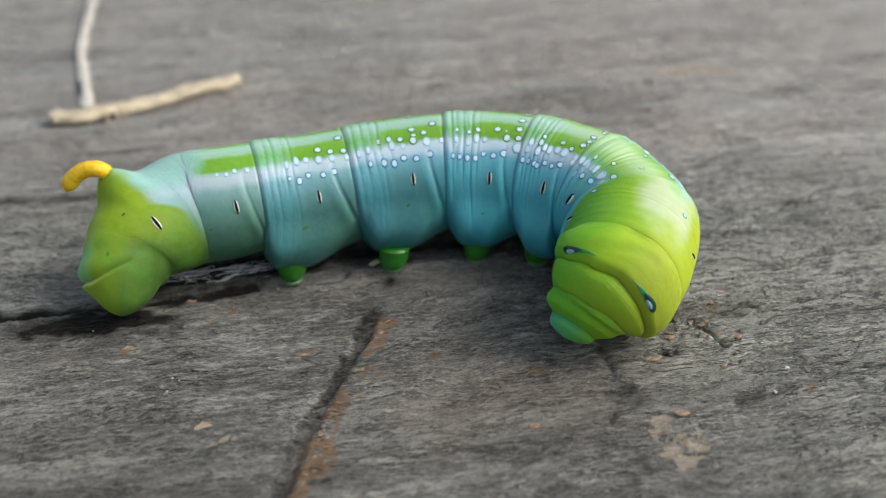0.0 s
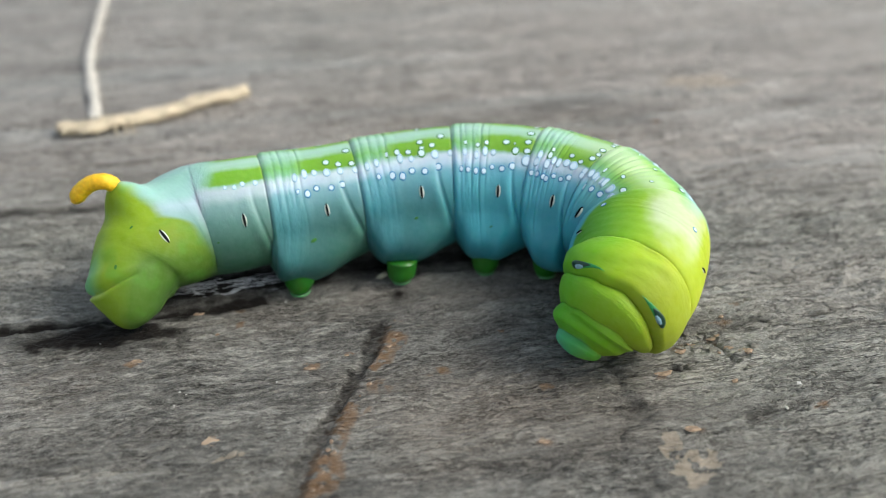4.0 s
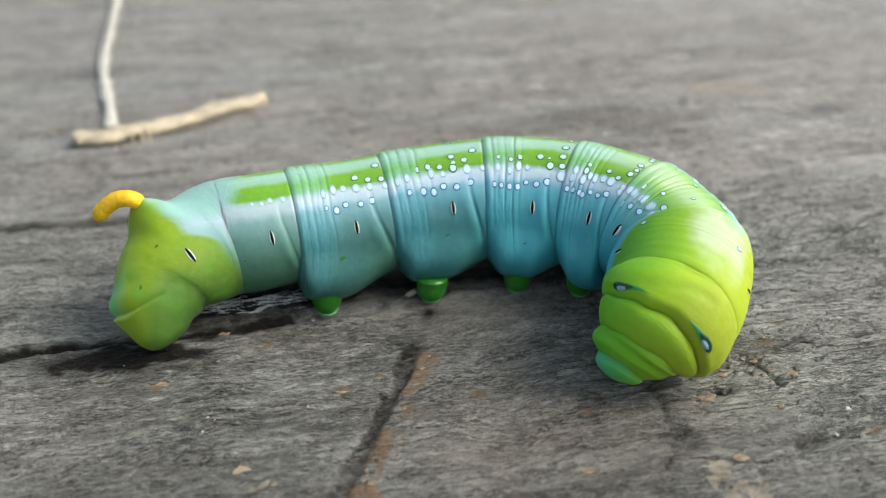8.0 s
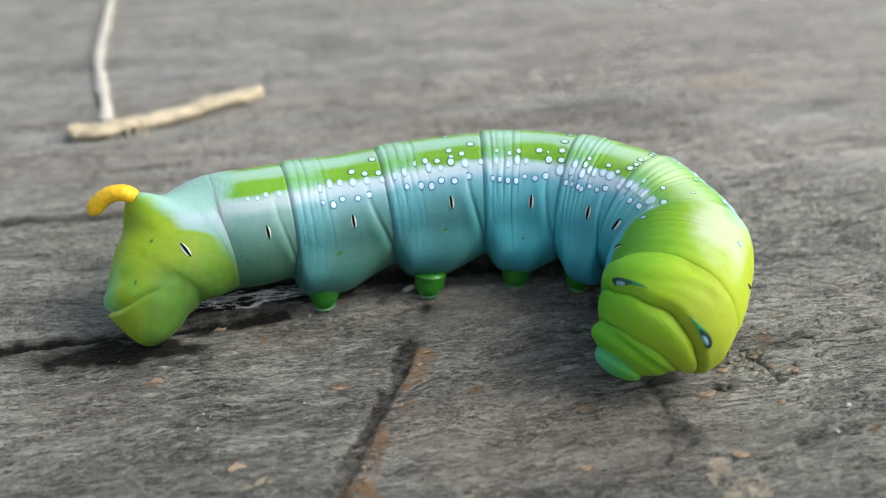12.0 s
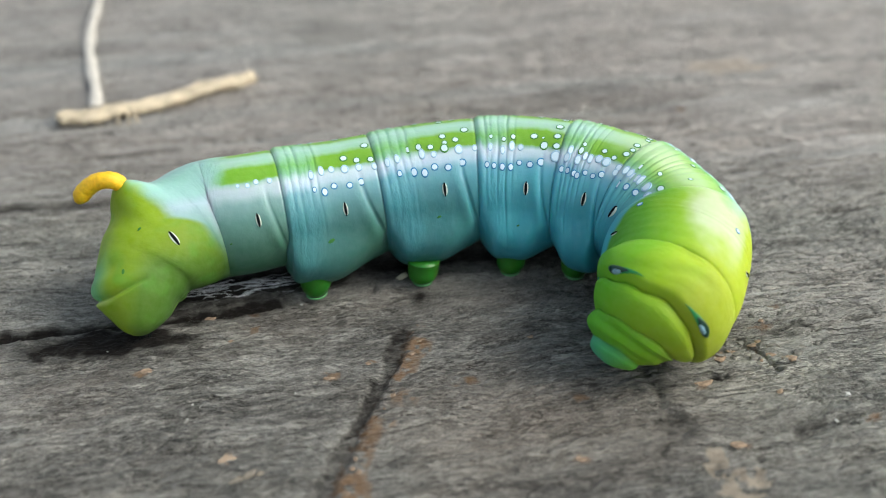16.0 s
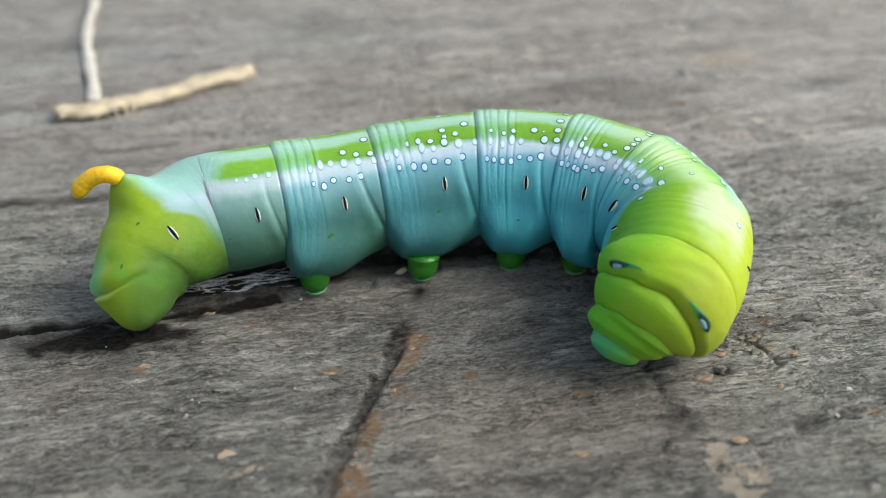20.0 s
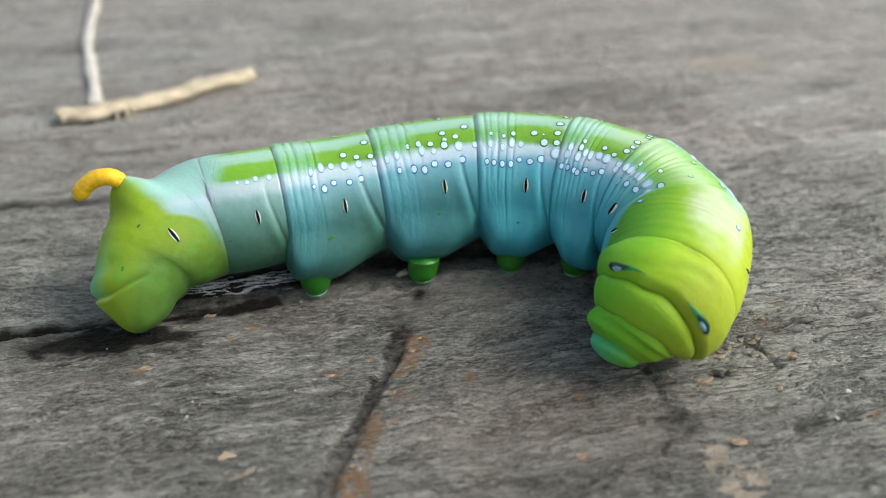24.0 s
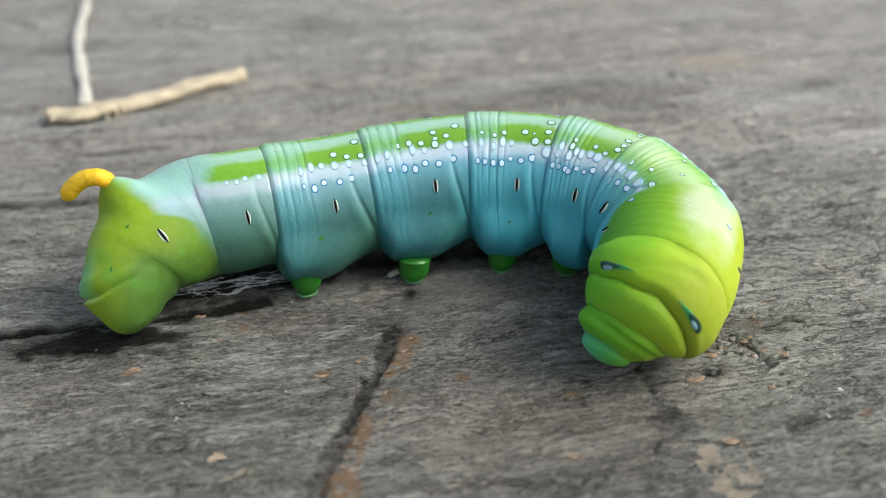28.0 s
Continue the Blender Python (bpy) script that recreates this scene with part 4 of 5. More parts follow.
def build_segment(k, name, label):
    lo, hi = float(k), float(k + 1) if k else 2.0
    steps, around = (110 if k else 170), 144
    verts, uvs, faces = [], [], []
    first, last = (max(lo - 0.05, 0.001), min(hi + 0.08, 12.999))
    for i in range(steps + 1):
        u = first + (last - first) * i / steps
        local = u - lo
        tuck = 1.0
        if k > 0 and local < 0.02:
            tuck = 1.0 - (0.13 if k > 2 else 0.02) * ((0.02 - local) / 0.07) ** 2.6
        if u > hi - 0.04:
            tuck = 1.0 - (0.15 if k else 0.02) * ((u - hi + 0.04) / 0.12) ** 1.3
        if k == 12 and local > 0.6:
            tuck *= math.sqrt(max(0.02, 1 - ((local - 0.6) / 0.41) ** 2))
        if k == 0 and local < 0.25:
            tuck *= math.sqrt(max(0.02, 1 - ((0.25 - local) / 0.255) ** 2))
        for j in range(around):
            deg = 360.0 * j / around
            verts.append(skin_point(u, deg, k, tuck) * MM)
            uvs.append((min(max(u, lo + 0.002), hi - 0.002) / SEG_N, (deg if deg <= 180 else deg - 360) / 180))
    for i in range(steps):
        for j in range(around):
            j2 = (j + 1) % around
            faces.append((i * around + j, i * around + j2, (i + 1) * around + j2, (i + 1) * around + j))
    for row, u in ((0, first), (steps, last)):
        verts.append(section(u)[0] * MM)
        uvs.append((min(max(u, lo + 0.002), hi - 0.002) / SEG_N, 1.0))
        tip = len(verts) - 1
        for j in range(around):
            j2 = (j + 1) % around
            faces.append((row * around + j2, row * around + j, tip) if row == 0 else (row * around + j, row * around + j2, tip))
    return mesh_object(name, verts, faces, [SKIN], caterpillar, label, uvs=uvs)


SEGMENTS = {}
LABELS = {0: "lime and teal tail ring with hump and claspers", 7: "green front ring", 8: "green ring with pale back", 9: "yellow-green ring with two eyespots", 12: "small blue-green head"}
for k in (0, *range(2, 13)):
    name = "head" if k == 12 else "tail_ring" if k == 0 else "thorax_ring" if k >= 9 else "body_ring"
    SEGMENTS[k] = build_segment(k, name, LABELS.get(k, ""))


def disc(u, ang, length, width, inner, mats, name, turn=0.0, high=0.10, label="", under=None):
    """A low oval on the skin: a rim and a paler centre."""
    p, du, n = skin_frame(u, ang)
    q = n.cross(du)
    d = du * math.cos(radians(turn)) + q * math.sin(radians(turn))
    e = n.cross(d)
    verts = []
    ring = 14
    levels = [(1.0, -0.25), (1.0, 0.02), (0.5 + inner / 2, high), (inner, high), (inner * 0.6, high * 1.35)]
    for rad, h in levels:
        for j in range(ring):
            a = 2 * math.pi * j / ring
            verts.append((p + d * (length * rad * math.cos(a)) + e * (width * rad * math.sin(a)) + n * h) * MM)
    verts.append((p + n * high * 1.5) * MM)
    me_faces, me_slots = [], []
    for i in range(len(levels) - 1):
        for j in range(ring):
            j2 = (j + 1) % ring
            me_faces.append((i * ring + j, i * ring + j2, (i + 1) * ring + j2, (i + 1) * ring + j))
            me_slots.append(0 if i < 3 else 1)
    top = (len(levels) - 1) * ring
    for j in range(ring):
        me_faces.append((top + j, top + (j + 1) % ring, len(verts) - 1))
        me_slots.append(1)
    ob = mesh_object(name, verts, me_faces, mats, under or SEGMENTS[ring_of(u)], label)
    ob.data.polygons.foreach_set("material_index", me_slots)
    return ob


# spiracles, near and far flank: along the body, angle, slant
SPIRACLES = [(1.07, 72, -78), (2.65, 66, 92), (3.59, 68, 90), (4.60, 67, 90), (5.62, 68.5, 90), (6.57, 68.6, 88), (7.28, 68, 84), (8.62, 66, 60)]
for u, ang, turn in SPIRACLES:
    for s in (1, -1):
        size = 0.74 if u < 2 else 0.52 if u > 8 else 0.66
        lean = turn if s > 0 else -turn
        rim = disc(u, s * ang, size * 0.92, size * 0.36, 0.8, [CREAM, CREAM], "spiracle", turn=lean, high=0.035, label="cream breathing pore with black slit")
        disc(u, s * ang, size * 1.02, size * 0.20, 0.8, [BLACK, BLACK], "slit", turn=lean, high=0.10, under=rim)

# ringed white spots: place along the ring, angle from the back, size in mm
SPOTS = {
    2: [(0.52, 32, 0.15), (0.62, 33, 0.18), (0.72, 31, 0.2), (0.87, 32, 0.21)],
    3: [(0.28, 33, 0.23), (0.29, 47, 0.18), (0.4, 30, 0.25), (0.4, 50, 0.28), (0.52, 46, 0.28), (0.53, 30, 0.25), (0.67, 32, 0.32), (0.68, 48, 0.28), (0.69, 20, 0.34), (0.8, 47, 0.32), (0.81, 25, 0.31), (0.81, 33, 0.29), (0.92, 8, 0.37), (0.94, 27, 0.31), (0.96, 35, 0.25)],
    4: [(0.09, 35, 0.23), (0.19, 33, 0.23), (0.19, 47, 0.23), (0.31, 25, 0.27), (0.33, 48, 0.3), (0.41, 24, 0.29), (0.43, 32, 0.27), (0.43, 50, 0.3), (0.52, 26, 0.31), (0.53, 46, 0.31), (0.54, 34, 0.25), (0.65, 15, 0.33), (0.65, 29, 0.36), (0.66, 23, 0.26), (0.66, 48, 0.32), (0.77, 21, 0.31), (0.79, 32, 0.36), (0.81, 45, 0.34), (0.87, 9, 0.37), (0.96, 32, 0.25)],
    5: [(0.08, 49, 0.22), (0.12, 33, 0.2), (0.13, 22, 0.2), (0.16, 50, 0.22), (0.26, 36, 0.22), (0.26, 51, 0.25), (0.27, 25, 0.22), (0.37, 32, 0.25), (0.37, 51, 0.25), (0.38, 22, 0.24), (0.49, 33, 0.24), (0.49, 47, 0.25), (0.65, 20, 0.35), (0.65, 48, 0.3), (0.76, 21, 0.13), (0.79, 29, 0.36), (0.79, 45, 0.36), (0.9, 3, 0.37), (0.91, 17, 0.35), (0.93, 28, 0.34), (0.95, 38, 0.43)],
    6: [(0.06, 49, 0.23), (0.09, 38, 0.25), (0.11, 31, 0.23), (0.15, 49, 0.23), (0.25, 29, 0.23), (0.25, 38, 0.25), (0.26, 22, 0.2), (0.26, 50, 0.23), (0.32, 51, 0.23), (0.34, 33, 0.21), (0.44, 34, 0.23), (0.45, 47, 0.25), (0.61, 32, 0.3), (0.63, 48, 0.25), (0.64, 23, 0.27), (0.76, 33, 0.35), (0.78, 45, 0.3), (0.83, 27, 0.27), (0.93, 19, 0.32), (0.94, 4, 0.31), (0.95, 12, 0.26), (0.96, 34, 0.28), (0.96, 39, 0.28)],
    7: [(0.06, 34, 0.23), (0.09, 47, 0.28), (0.13, 34, 0.23), (0.16, 24, 0.25), (0.18, 35, 0.19), (0.22, 45, 0.24), (0.26, 34, 0.21), (0.34, 33, 0.26), (0.54, 18, 0.23), (0.54, 44, 0.31), (0.63, 35, 0.38), (0.87, 1, 0.21), (0.89, 40, 0.25), (0.92, 28, 0.33), (0.94, 39, 0.24)],
    8: [(0.28, 41, 0.2)],
}
for k, spots in SPOTS.items():
    for f, ang, size in spots:
        for s in (1, -1) if ang > 10 else (1,):
            tall = (1.9 if 28 < ang < 41 else 1.35) if f < 0.45 else 1.25 if 28 < ang < 41 else 1.0
            disc(k + f, s * ang, size * 1.16, size * 1.16 * tall, 0.70, [SPOT_RIM if ang > 40 else SPOT_PALE_RIM if ang > 29 else SPOT_GREEN_RIM, SPOT_WHITE], "spot", high=0.025)

def skin_patch(u, ang, long, half, mat, name, label="", under=None, taper=0.0, shift=0.0, aside=0.0, turn=0.0, lift=0.03):
    """A low drop-shaped mark that follows the skin: long across the body, half wide along it; taper points its end towards the back's midline."""
    k = ring_of(u)
    per_u = np.linalg.norm(skin_point(u + 0.01, ang, k) - skin_point(u - 0.01, ang, k)) / 0.02
    per_a = np.linalg.norm(skin_point(u, ang + 1, k) - skin_point(u, ang - 1, k)) / 2
    inward = -1.0 if ang > 0 else 1.0
    ring, rows = 24, ((1.0, -0.10), (1.0, 0.3), (0.8, 0.9), (0.45, 1.0))
    verts, faces = [], []
    ct, st = math.cos(radians(turn)), math.sin(radians(turn))

    def put(x, y, h):
        x, y = x + shift, y + aside
        x, y = x * ct - y * st, x * st + y * ct
        uu, aa = u + y / per_u, ang + inward * x / per_a
        p = skin_point(uu, aa, k)
        c = SECTIONS[min(int(along(k, uu, aa) * 200), 2599)][0]
        out = (p - c) / np.linalg.norm(p - c)
        verts.append((p + out * h) * MM)

    for rad, h in rows:
        for j in range(ring):
            w = 2 * math.pi * j / ring
            x = math.cos(w)
            put(long * x * rad, half * math.sin(w) * rad * (1 - taper * (0.5 + 0.5 * x)) , lift * h if h > 0 else h)
    put(0, 0, lift)
    for i in range(len(rows) - 1):
        for j in range(ring):
            j2 = (j + 1) % ring
            faces.append((i * ring + j, i * ring + j2, (i + 1) * ring + j2, (i + 1) * ring + j))
    for j in range(ring):
        faces.append(((len(rows) - 1) * ring + j, (len(rows) - 1) * ring + (j + 1) % ring, len(verts) - 1))
    return mesh_object(name, verts, faces, [mat], under or SEGMENTS[k], label)


# eyespots on the last thorax ring: a dark lid that runs out to a green tail, and a pale blue pupil
for u, ang, turn in ((9.86, 30, -6), (9.82, -52, 4)):
    tail = skin_patch(u, ang, 1.85, 0.50, EYE_GREEN, "eyespot", "green eyespot with dark lid", taper=0.92, shift=0.55, aside=-0.05, turn=turn, lift=0.03)
    skin_patch(u, ang, 1.15, 0.48, EYE_DARK, "eyespot_lid", "dark green lid", under=tail, taper=0.6, shift=-0.1, aside=-0.06, turn=turn, lift=0.06)
    skin_patch(u, ang, 0.56, 0.21, EYE_PALE, "eyespot_pupil", "pale blue eyespot centre", under=tail, taper=0.3, shift=-0.22, aside=0.12, turn=turn, lift=0.10)


# small dents and marks on the skin
for u, ang, size in ((0.98, 44, 0.20), (3.42, 92, 0.34), (4.52, 90, 0.22), (0.56, 77, 0.26), (2.4, 84, 0.14), (5.5, 96, 0.16)):
    disc(u, ang, size, size * 0.5, 0.7, [LEG, LEG], "skin_mark", turn=20, high=0.02, label="small dark green skin mark")


def tube(pts, radii, ring=16):
    verts, faces = [], []
    pts = [Vector(p) for p in pts]
    ref = Vector((0.3, 1, 0.2))
    for i, p in enumerate(pts):
        t = (pts[min(i + 1, len(pts) - 1)] - pts[max(i - 1, 0)]).normalized()
        a = t.cross(ref).normalized()
        b = t.cross(a)
        for j in range(ring):
            w = 2 * math.pi * j / ring
            verts.append((p + (a * math.cos(w) + b * math.sin(w)) * radii[i]) * MM)
    for i in range(len(pts) - 1):
        for j in range(ring):
            j2 = (j + 1) % ring
            faces.append((i * ring + j, i * ring + j2, (i + 1) * ring + j2, (i + 1) * ring + j))
    for row, p, flip in ((0, pts[0], True), (len(pts) - 1, pts[-1], False)):
        verts.append(p * MM)
        for j in range(ring):
            f = (row * ring + j, row * ring + (j + 1) % ring, len(verts) - 1)
            faces.append(f[::-1] if flip else f)
    return verts, faces


def bezier(pts, n):
    keys = [(i, *p) for i, p in enumerate(pts)]
    return [tuple(catmull(keys, (len(pts) - 1) * k / n)) for k in range(n + 1)]


# horn
hp = bezier([(-30.9, -6.4, 11.7), (-31.1, -6.7, 12.6), (-31.7, -7.0, 13.15), (-32.9, -7.0, 13.0), (-34.1, -7.0, 12.2), (-35.0, -7.0, 11.1)], 30)
v, f = tube(hp, [(0.52 + 0.24 * min(1, i / 7)) * (1 + 0.03 * math.sin(i * 2.1)) * (1 if i < 28 else (0.85, 0.72, 0.5)[i - 28]) for i in range(31)])
mesh_object("horn", v, f, [HORN], caterpillar, "short curved orange-yellow tail horn")

# prolegs
FEET = [(3.42, -15.2, -5.9, 1.45), (4.42, -5.0, -4.7, 1.40), (5.45, 3.6, -3.2, 1.35), (6.42, 9.8, -4.0, 1.35)]
for u, fx, fy, wide in FEET:
    for s in (1, -1):
        c = section(u)[0]
        y = fy if s == 1 else 2 * c[1] - fy
        z0 = rest(fx, y)
        pts = bezier([(fx + 0.15, y + 0.35 * s, 2.4), (fx + 0.1, y + 0.25 * s, 1.7), (fx, y + 0.05 * s, 0.8), (fx, y, z0 - 0.05)], 16)
        v, f = tube(pts, [wide * (1.12 - 0.16 * i / 16) * math.sqrt(max(0.06, 1 - max(0.0, (i - 7.5) / 8.8) ** 2.4)) for i in range(17)], 24)
        leg = mesh_object("proleg", v, f, [LEG], caterpillar, "stubby dark green proleg")
        # pale hooked sole
        pts = [(fx + wide * 0.66 * math.cos(w * math.pi / 10), y + wide * 0.66 * math.sin(w * math.pi / 10), z0 + 0.16) for w in range(21)]
        v, f = tube(pts, [0.10] * 21, 6)
        mesh_object("sole", v, f, [SOLE], leg, "pale green rim of the foot")

# dark hooks under the rear clasper
r = random.Random(5)
for n in range(9):
    x, y = -30.3 + 0.14 * n + r.uniform(-0.05, 0.05), -12.9 + 0.04 * n
    z0 = rest(x, y)
    line = [(x, y + 0.5, z0 + 0.7), (x + r.uniform(-0.1, 0.1), y + 0.15, z0 + 0.35), (x + r.uniform(-0.2, 0.2), y - 0.05, z0 + 0.04)]
    v, f = tube(bezier(line, 6), [0.10, 0.10, 0.09, 0.08, 0.07, 0.05, 0.03], 6)
    mesh_object("hook", v, f, [BLACK], SEGMENTS[0], "small dark gripping hook")

# ---- small things on the board ----
def strip(points, widths, thick, ring=12):
    """A flat, slightly lumpy strip along points; widths across and thickness in mm."""
    pts = [Vector(p) for p in points]
    verts, faces = [], []
    for i, p in enumerate(pts):
        t = (pts[min(i + 1, len(pts) - 1)] - pts[max(i - 1, 0)]).normalized()
        across = Vector((-t.y, t.x, 0)).normalized()
        up = t.cross(across) * -1
        if up.z < 0:
            up = -up
        for j in range(ring):
            w = 2 * math.pi * j / ring
            lump = 1 + 0.14 * math.sin(3 * w + i * 0.9) + 0.10 * math.sin(i * 1.7 + 2 * w)
            verts.append((p + across * (math.cos(w) * widths[i] * lump) + up * (math.sin(w) * thick * lump)) * MM)
    n = len(pts)
    for i in range(n - 1):
        for j in range(ring):
            j2 = (j + 1) % ring
            faces.append((i * ring + j, i * ring + j2, (i + 1) * ring + j2, (i + 1) * ring + j))
    faces.append(tuple(range(ring))[::-1])
    faces.append(tuple((n - 1) * ring + j for j in range(ring)))
    return verts, faces


stick_line = [(-54.3, 33.8), (-52.5, 33.9), (-50.0, 34.3), (-47.3, 35.6), (-42.1, 38.9), (-36.7, 42.9), (-30.3, 47.0)]
pts = bezier([(x, y, rest(x, y) + 0.85) for x, y in stick_line], 40)
v, f = strip(pts, [0.7 + 0.95 * min(1, i / 5) + 0.25 * math.sin(i * 0.55) * (i < 20) + 0.08 * math.sin(i * 1.9) if i < 39 else 1.1 for i in range(41)], 0.85)
stick = tagged(mesh_object("bark_strip", v, f, [STRAW]), "dry straw-coloured bark strip lying on the wood", "bark strip")
for x0, y0, dx, dy in ((-45.6, 36.0, 0.9, -2.8), (-45.2, 36.2, 1.5, -2.4), (-46.6, 35.5, 0.4, -2.2), (-42.3, 38.4, 0.9, -1.6)):
    line = bezier([(x0, y0, rest(x0, y0) + 0.9), (x0 + dx * 0.5, y0 + dy * 0.5, rest(x0, y0) + 1.1), (x0 + dx, y0 + dy, rest(x0 + dx, y0 + dy) + 0.15)], 8)
    v, f = tube(line, [0.22 - 0.015 * i for i in range(9)], 6)
    mesh_object("fibre", v, f, [STRAW], stick)
root_line = [(-50.8, 38.4), (-52.8, 44.2), (-56.8, 54.3), (-60.1, 63.2), (-62.5, 71.6), (-64.7, 80.8), (-66.5, 87.5), (-68.5, 95), (-71.6, 107), (-76, 125)]
pts = bezier([(x, y, rest(x, y) + 0.45) for x, y in root_line], 48)
v, f = strip(pts, [0.86 + 0.15 * math.sin(i * 0.8) + 0.10 * math.sin(i * 2.3) for i in range(49)], 0.45, 10)
tagged(mesh_object("dry_root", v, f, [FIBRE]), "thin pale dry root lying on the wood", "root")


def lump(name, x, y, size, flat, mat, seed, label, category, group, turn=0.0, long=1.0):
    """A small irregular pebble or flake that rests on the board."""
    r = random.Random(seed)
    bm = bmesh.new()
    bmesh.ops.create_icosphere(bm, subdivisions=2, radius=1.0)
    off = [r.uniform(0, 6) for _ in range(4)]
    for vert in bm.verts:
        c = vert.co
        c.x, c.y = c.x + 0.18 * math.copysign(1, c.x) * (abs(c.x) > 0.5) * math.sin(off[3] + 4 * c.y), c.y * (1 + 0.3 * math.sin(off[3] + 2.5 * c.x))
        k = 1 + 0.22 * math.sin(3 * c.x + off[0]) * math.sin(3 * c.y + off[1]) + 0.12 * math.sin(6 * c.z + 5 * c.x + off[2])
        c *= k
        vert.co = Vector((c.x * size * long, c.y * size, c.z * size * flat)) * MM
    me = bpy.data.meshes.new(name)
    bm.to_mesh(me)
    bm.free()
    me.materials.append(mat)
    ob = new(name, me)
    ob.matrix_world = Matrix.Translation(Vector((x, y, rest(x, y) + size * flat * 0.55)) * MM) @ pose(0, 0, 0, r.uniform(-8, 8), r.uniform(-8, 8), turn)
    return tagged(ob, label, category, group)


GRITS = [(-16.6, -6.9, 0.25), (29.5, -21.6, 0.36), (27.6, -24.4, 0.28), (-15.3, -20.2, 0.2), (-23.5, -21.3, 0.2), (-22.9, -21.5, 0.15), (-23.7, -22.6, 0.2),
         (-21.4, -19.3, 0.15), (-32.6, -14.4, 0.14), (-7.1, -31.2, 0.26), (-6.2, -5.0, 0.14), (12.2, -22.9, 0.13), (25.6, -21.8, 0.2), (30.8, -24.8, 0.16)]
for n, (x, y, size) in enumerate(GRITS):
    lump("grit", x, y, size * 0.52, 0.6, GRIT, n, "tiny white grain of grit lying on the wood", "grit", "grit on the wood", turn=40 * n, long=1.3)
FLAKES = [(18.4, -19.9, 0.55, 2.0), (20.6, -16.7, 0.55, 1.5), (7.3, -27.8, 0.45, 1.6), (19.2, -26.9, 0.60, 1.7), (-12.6, -18.3, 0.5, 1.6), (-9.5, -16.8, 0.3, 1.3),
          (-28.3, -17.0, 0.5, 2.2), (-19.4, -27.4, 0.6, 1.6), (4.6, -13.4, 0.35, 1.2), (-21.8, -13.2, 0.35, 1.6), (-24.8, -9.8, 0.4, 2.2)]
for n, (x, y, size, long) in enumerate(FLAKES):
    lump("wood_flake", x, y, size * 0.72, 0.16, CHIP if n not in (7,) else CHIP_PALE, 60 + n, "loose orange-brown flake of wood", "wood flake", "wood flakes", turn=10 + 12 * math.sin(n * 2), long=long)
CRUMB = plain("grey_crumb", (0.17, 0.16, 0.14), 0.95, vary=0.6, scale=1500, bump=0.8)
r = random.Random(77)
for n in range(34):
    x, y = r.gauss(23.2, 2.6), r.gauss(-15.6, 2.0)
    if (x - 14.5) ** 2 + (y + 13.5) ** 2 < 45 or x < 17:
        continue
    lump("wood_crumb", x, y, r.uniform(0.10, 0.30), 0.36, CHIP if n % 5 == 0 else CRUMB, 300 + n, "small crumbled bit of grey-brown wood", "wood crumb", "wood crumbs", turn=r.uniform(-30, 50), long=r.uniform(1.0, 2.0))
for n in range(16):
    x, y = r.uniform(21.5, 28.0), r.uniform(-17.5, -10.5)
    lump("wood_crumb", x, y, r.uniform(0.14, 0.30), 0.30, CHIP if n % 4 == 0 else CRUMB, 500 + n, "crumbled chunk of grey-brown wood", "wood crumb", "wood crumbs", turn=r.uniform(-10, 40), long=r.uniform(1.1, 2.0))
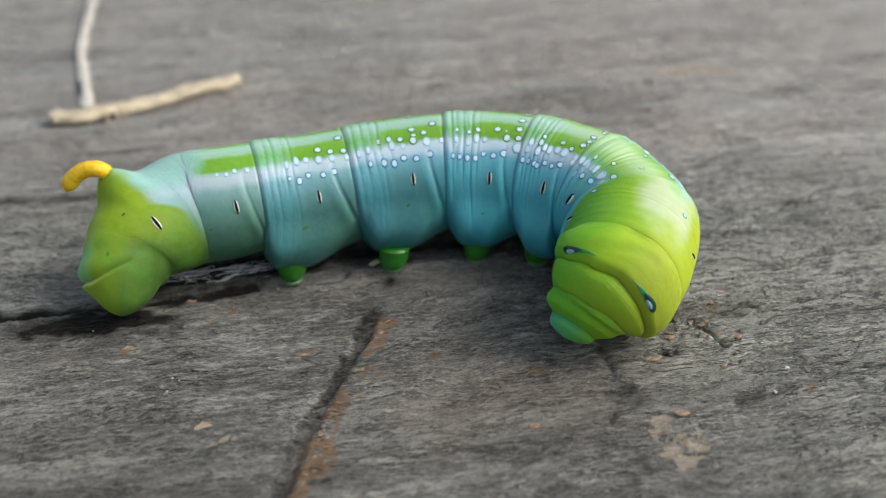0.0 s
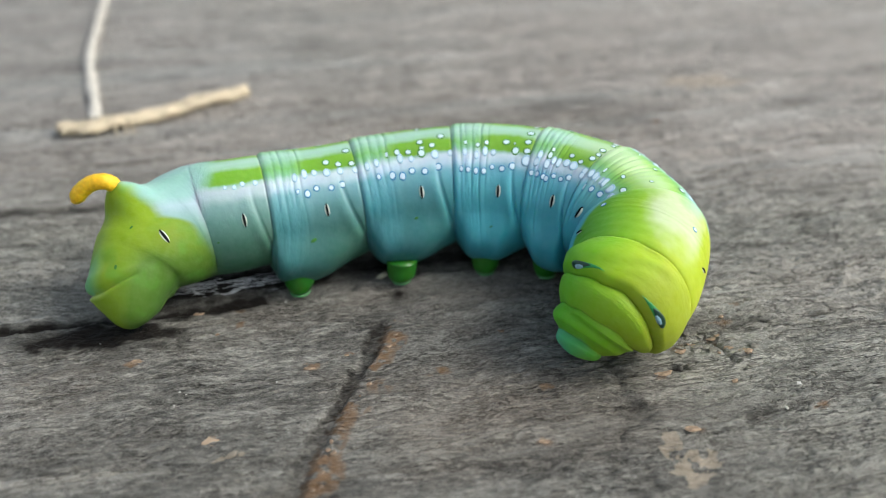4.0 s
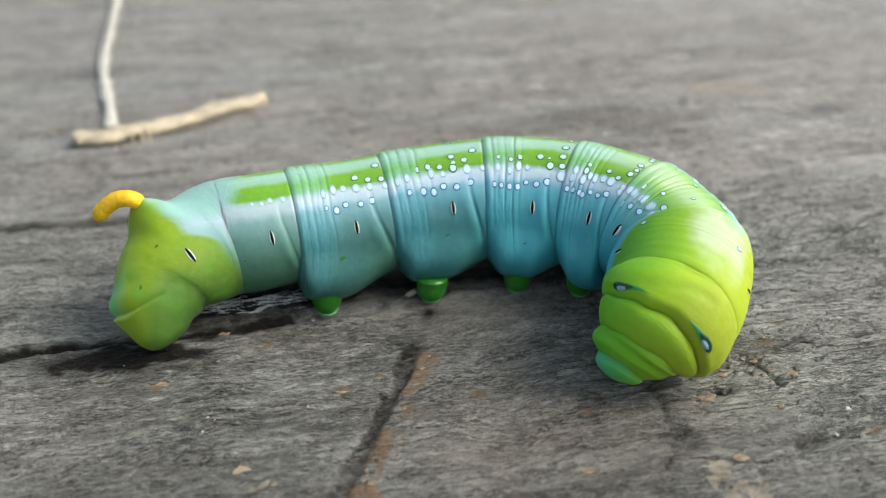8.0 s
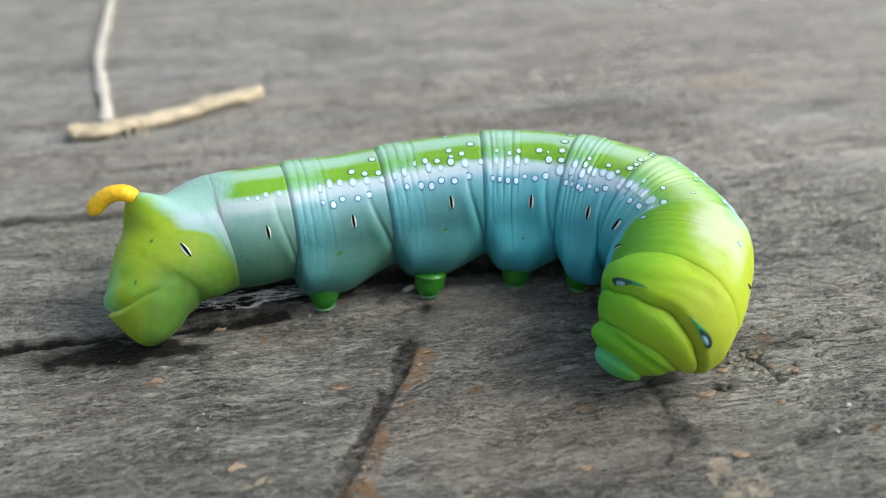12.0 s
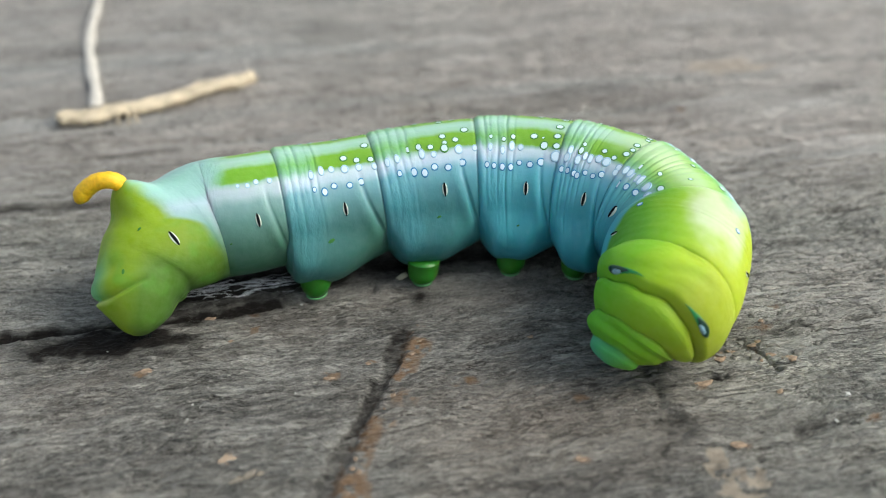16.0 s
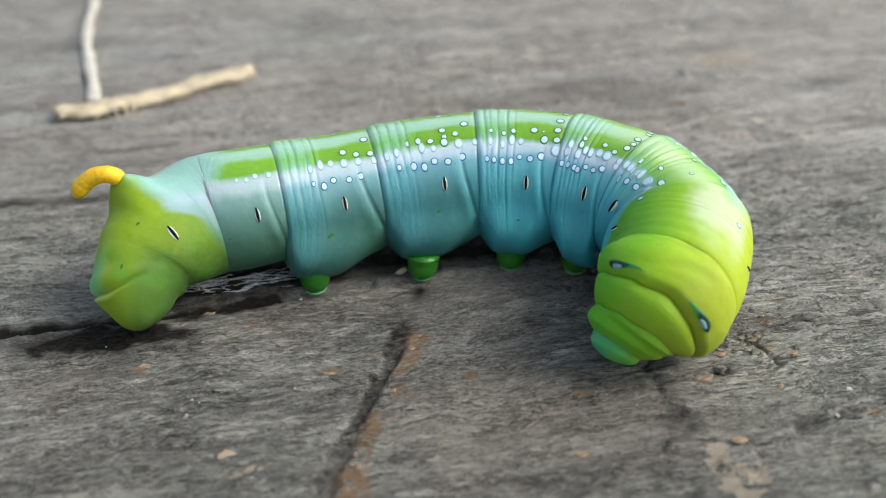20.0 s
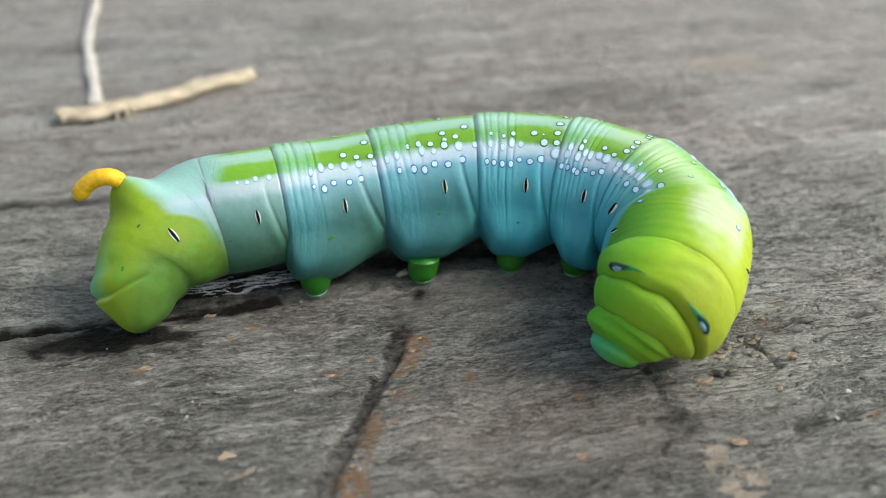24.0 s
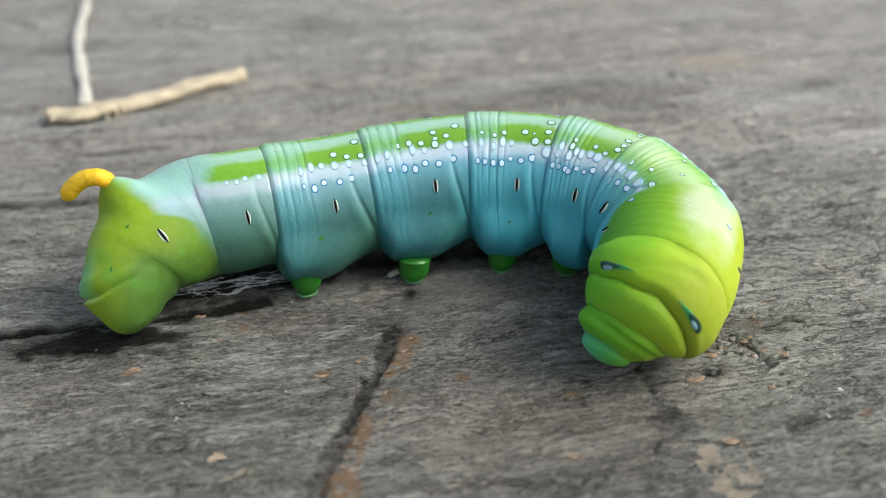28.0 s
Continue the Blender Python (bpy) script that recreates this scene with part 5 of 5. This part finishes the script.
for n in range(16):
    k = r.uniform(0.05, 0.8) * (len(CRACK) - 1)
    (ax, ay), (bx, by) = CRACK[int(k)], CRACK[int(k) + 1]
    x, y = ax + (bx - ax) * (k % 1) + r.uniform(0.9, 2.0), ay + (by - ay) * (k % 1)
    lump("wood_crumb", x, y, r.uniform(0.09, 0.24), 0.30, CHIP, 400 + n, "small orange-brown crumb of wood beside a crack", "wood crumb", "wood crumbs", turn=r.uniform(0, 90), long=r.uniform(1.0, 1.8))
# near-white base colour stands in for reflections on the wet fibres
GLINT = plain("wet_glint", (0.84, 0.88, 0.90), 0.12, spec=1.0, vary=0.5, scale=1800, bump=0.3)


def wet_glints():
    """Thin streaks of wet along the fibres of the dark groove under the tail, their glints painted near-white."""
    r = random.Random(31)
    verts, faces = [], []
    for n in range(130):
        x, v = r.uniform(-28.5, -17.2), r.gauss(0, 0.7)
        y = -4.7 + 0.16 * (x + 23) + v
        half, wide = r.uniform(0.25, 1.3) * (1.5 if n % 7 == 0 else 1.0), r.uniform(0.014, 0.038) * (1.8 if n % 9 == 0 else 1.0)
        base, steps = len(verts), 9
        turn = radians(GRAIN + r.uniform(-5, 5))
        for i in range(steps):
            t = 2 * i / (steps - 1) - 1
            cx = x + half * t * math.cos(turn)
            cy = y + half * t * math.sin(turn) + 0.012 * math.sin(5 * t + n)
            z = rest(cx, cy) + 0.05
            w = wide * (1 - t * t) ** 0.6 * (0.8 + 0.4 * math.sin(3 * t + 2 * n)) + 0.004
            verts += [(cx * MM, (cy - w) * MM, z * MM), (cx * MM, cy * MM, (z + 0.05) * MM), (cx * MM, (cy + w) * MM, z * MM)]
        for i in range(steps - 1):
            for q in (0, 1):
                a = base + 3 * i + q
                faces.append((a, a + 3, a + 4, a + 1))
    tagged(mesh_object("wet_glints", verts, faces, [GLINT]), "thin shining wet streaks on dark wood", "water", kind="stuff")


wet_glints()
lump("seed", -7.0, -3.7, 0.36, 0.8, SEED, 9, "tiny pale dry seed beside a foot", "seed", "", turn=35, long=1.8)


def motions():
    """The head end tucks down a little in the first seconds."""
    for k, share in ((9, 0.3), (10, 0.7), (11, 1.0), (12, 1.0)):
        walk(SEGMENTS[k], [(t, pose(0.28 * MM * share * w, 0.20 * MM * share * w, 0.08 * MM * share * w)) for t, w in ((0.0, 1.0), (0.8, 0.95), (1.4, 0.5), (2.1, 0.05), (3.0, 0.0), (28.0, 0.0))])


motions()
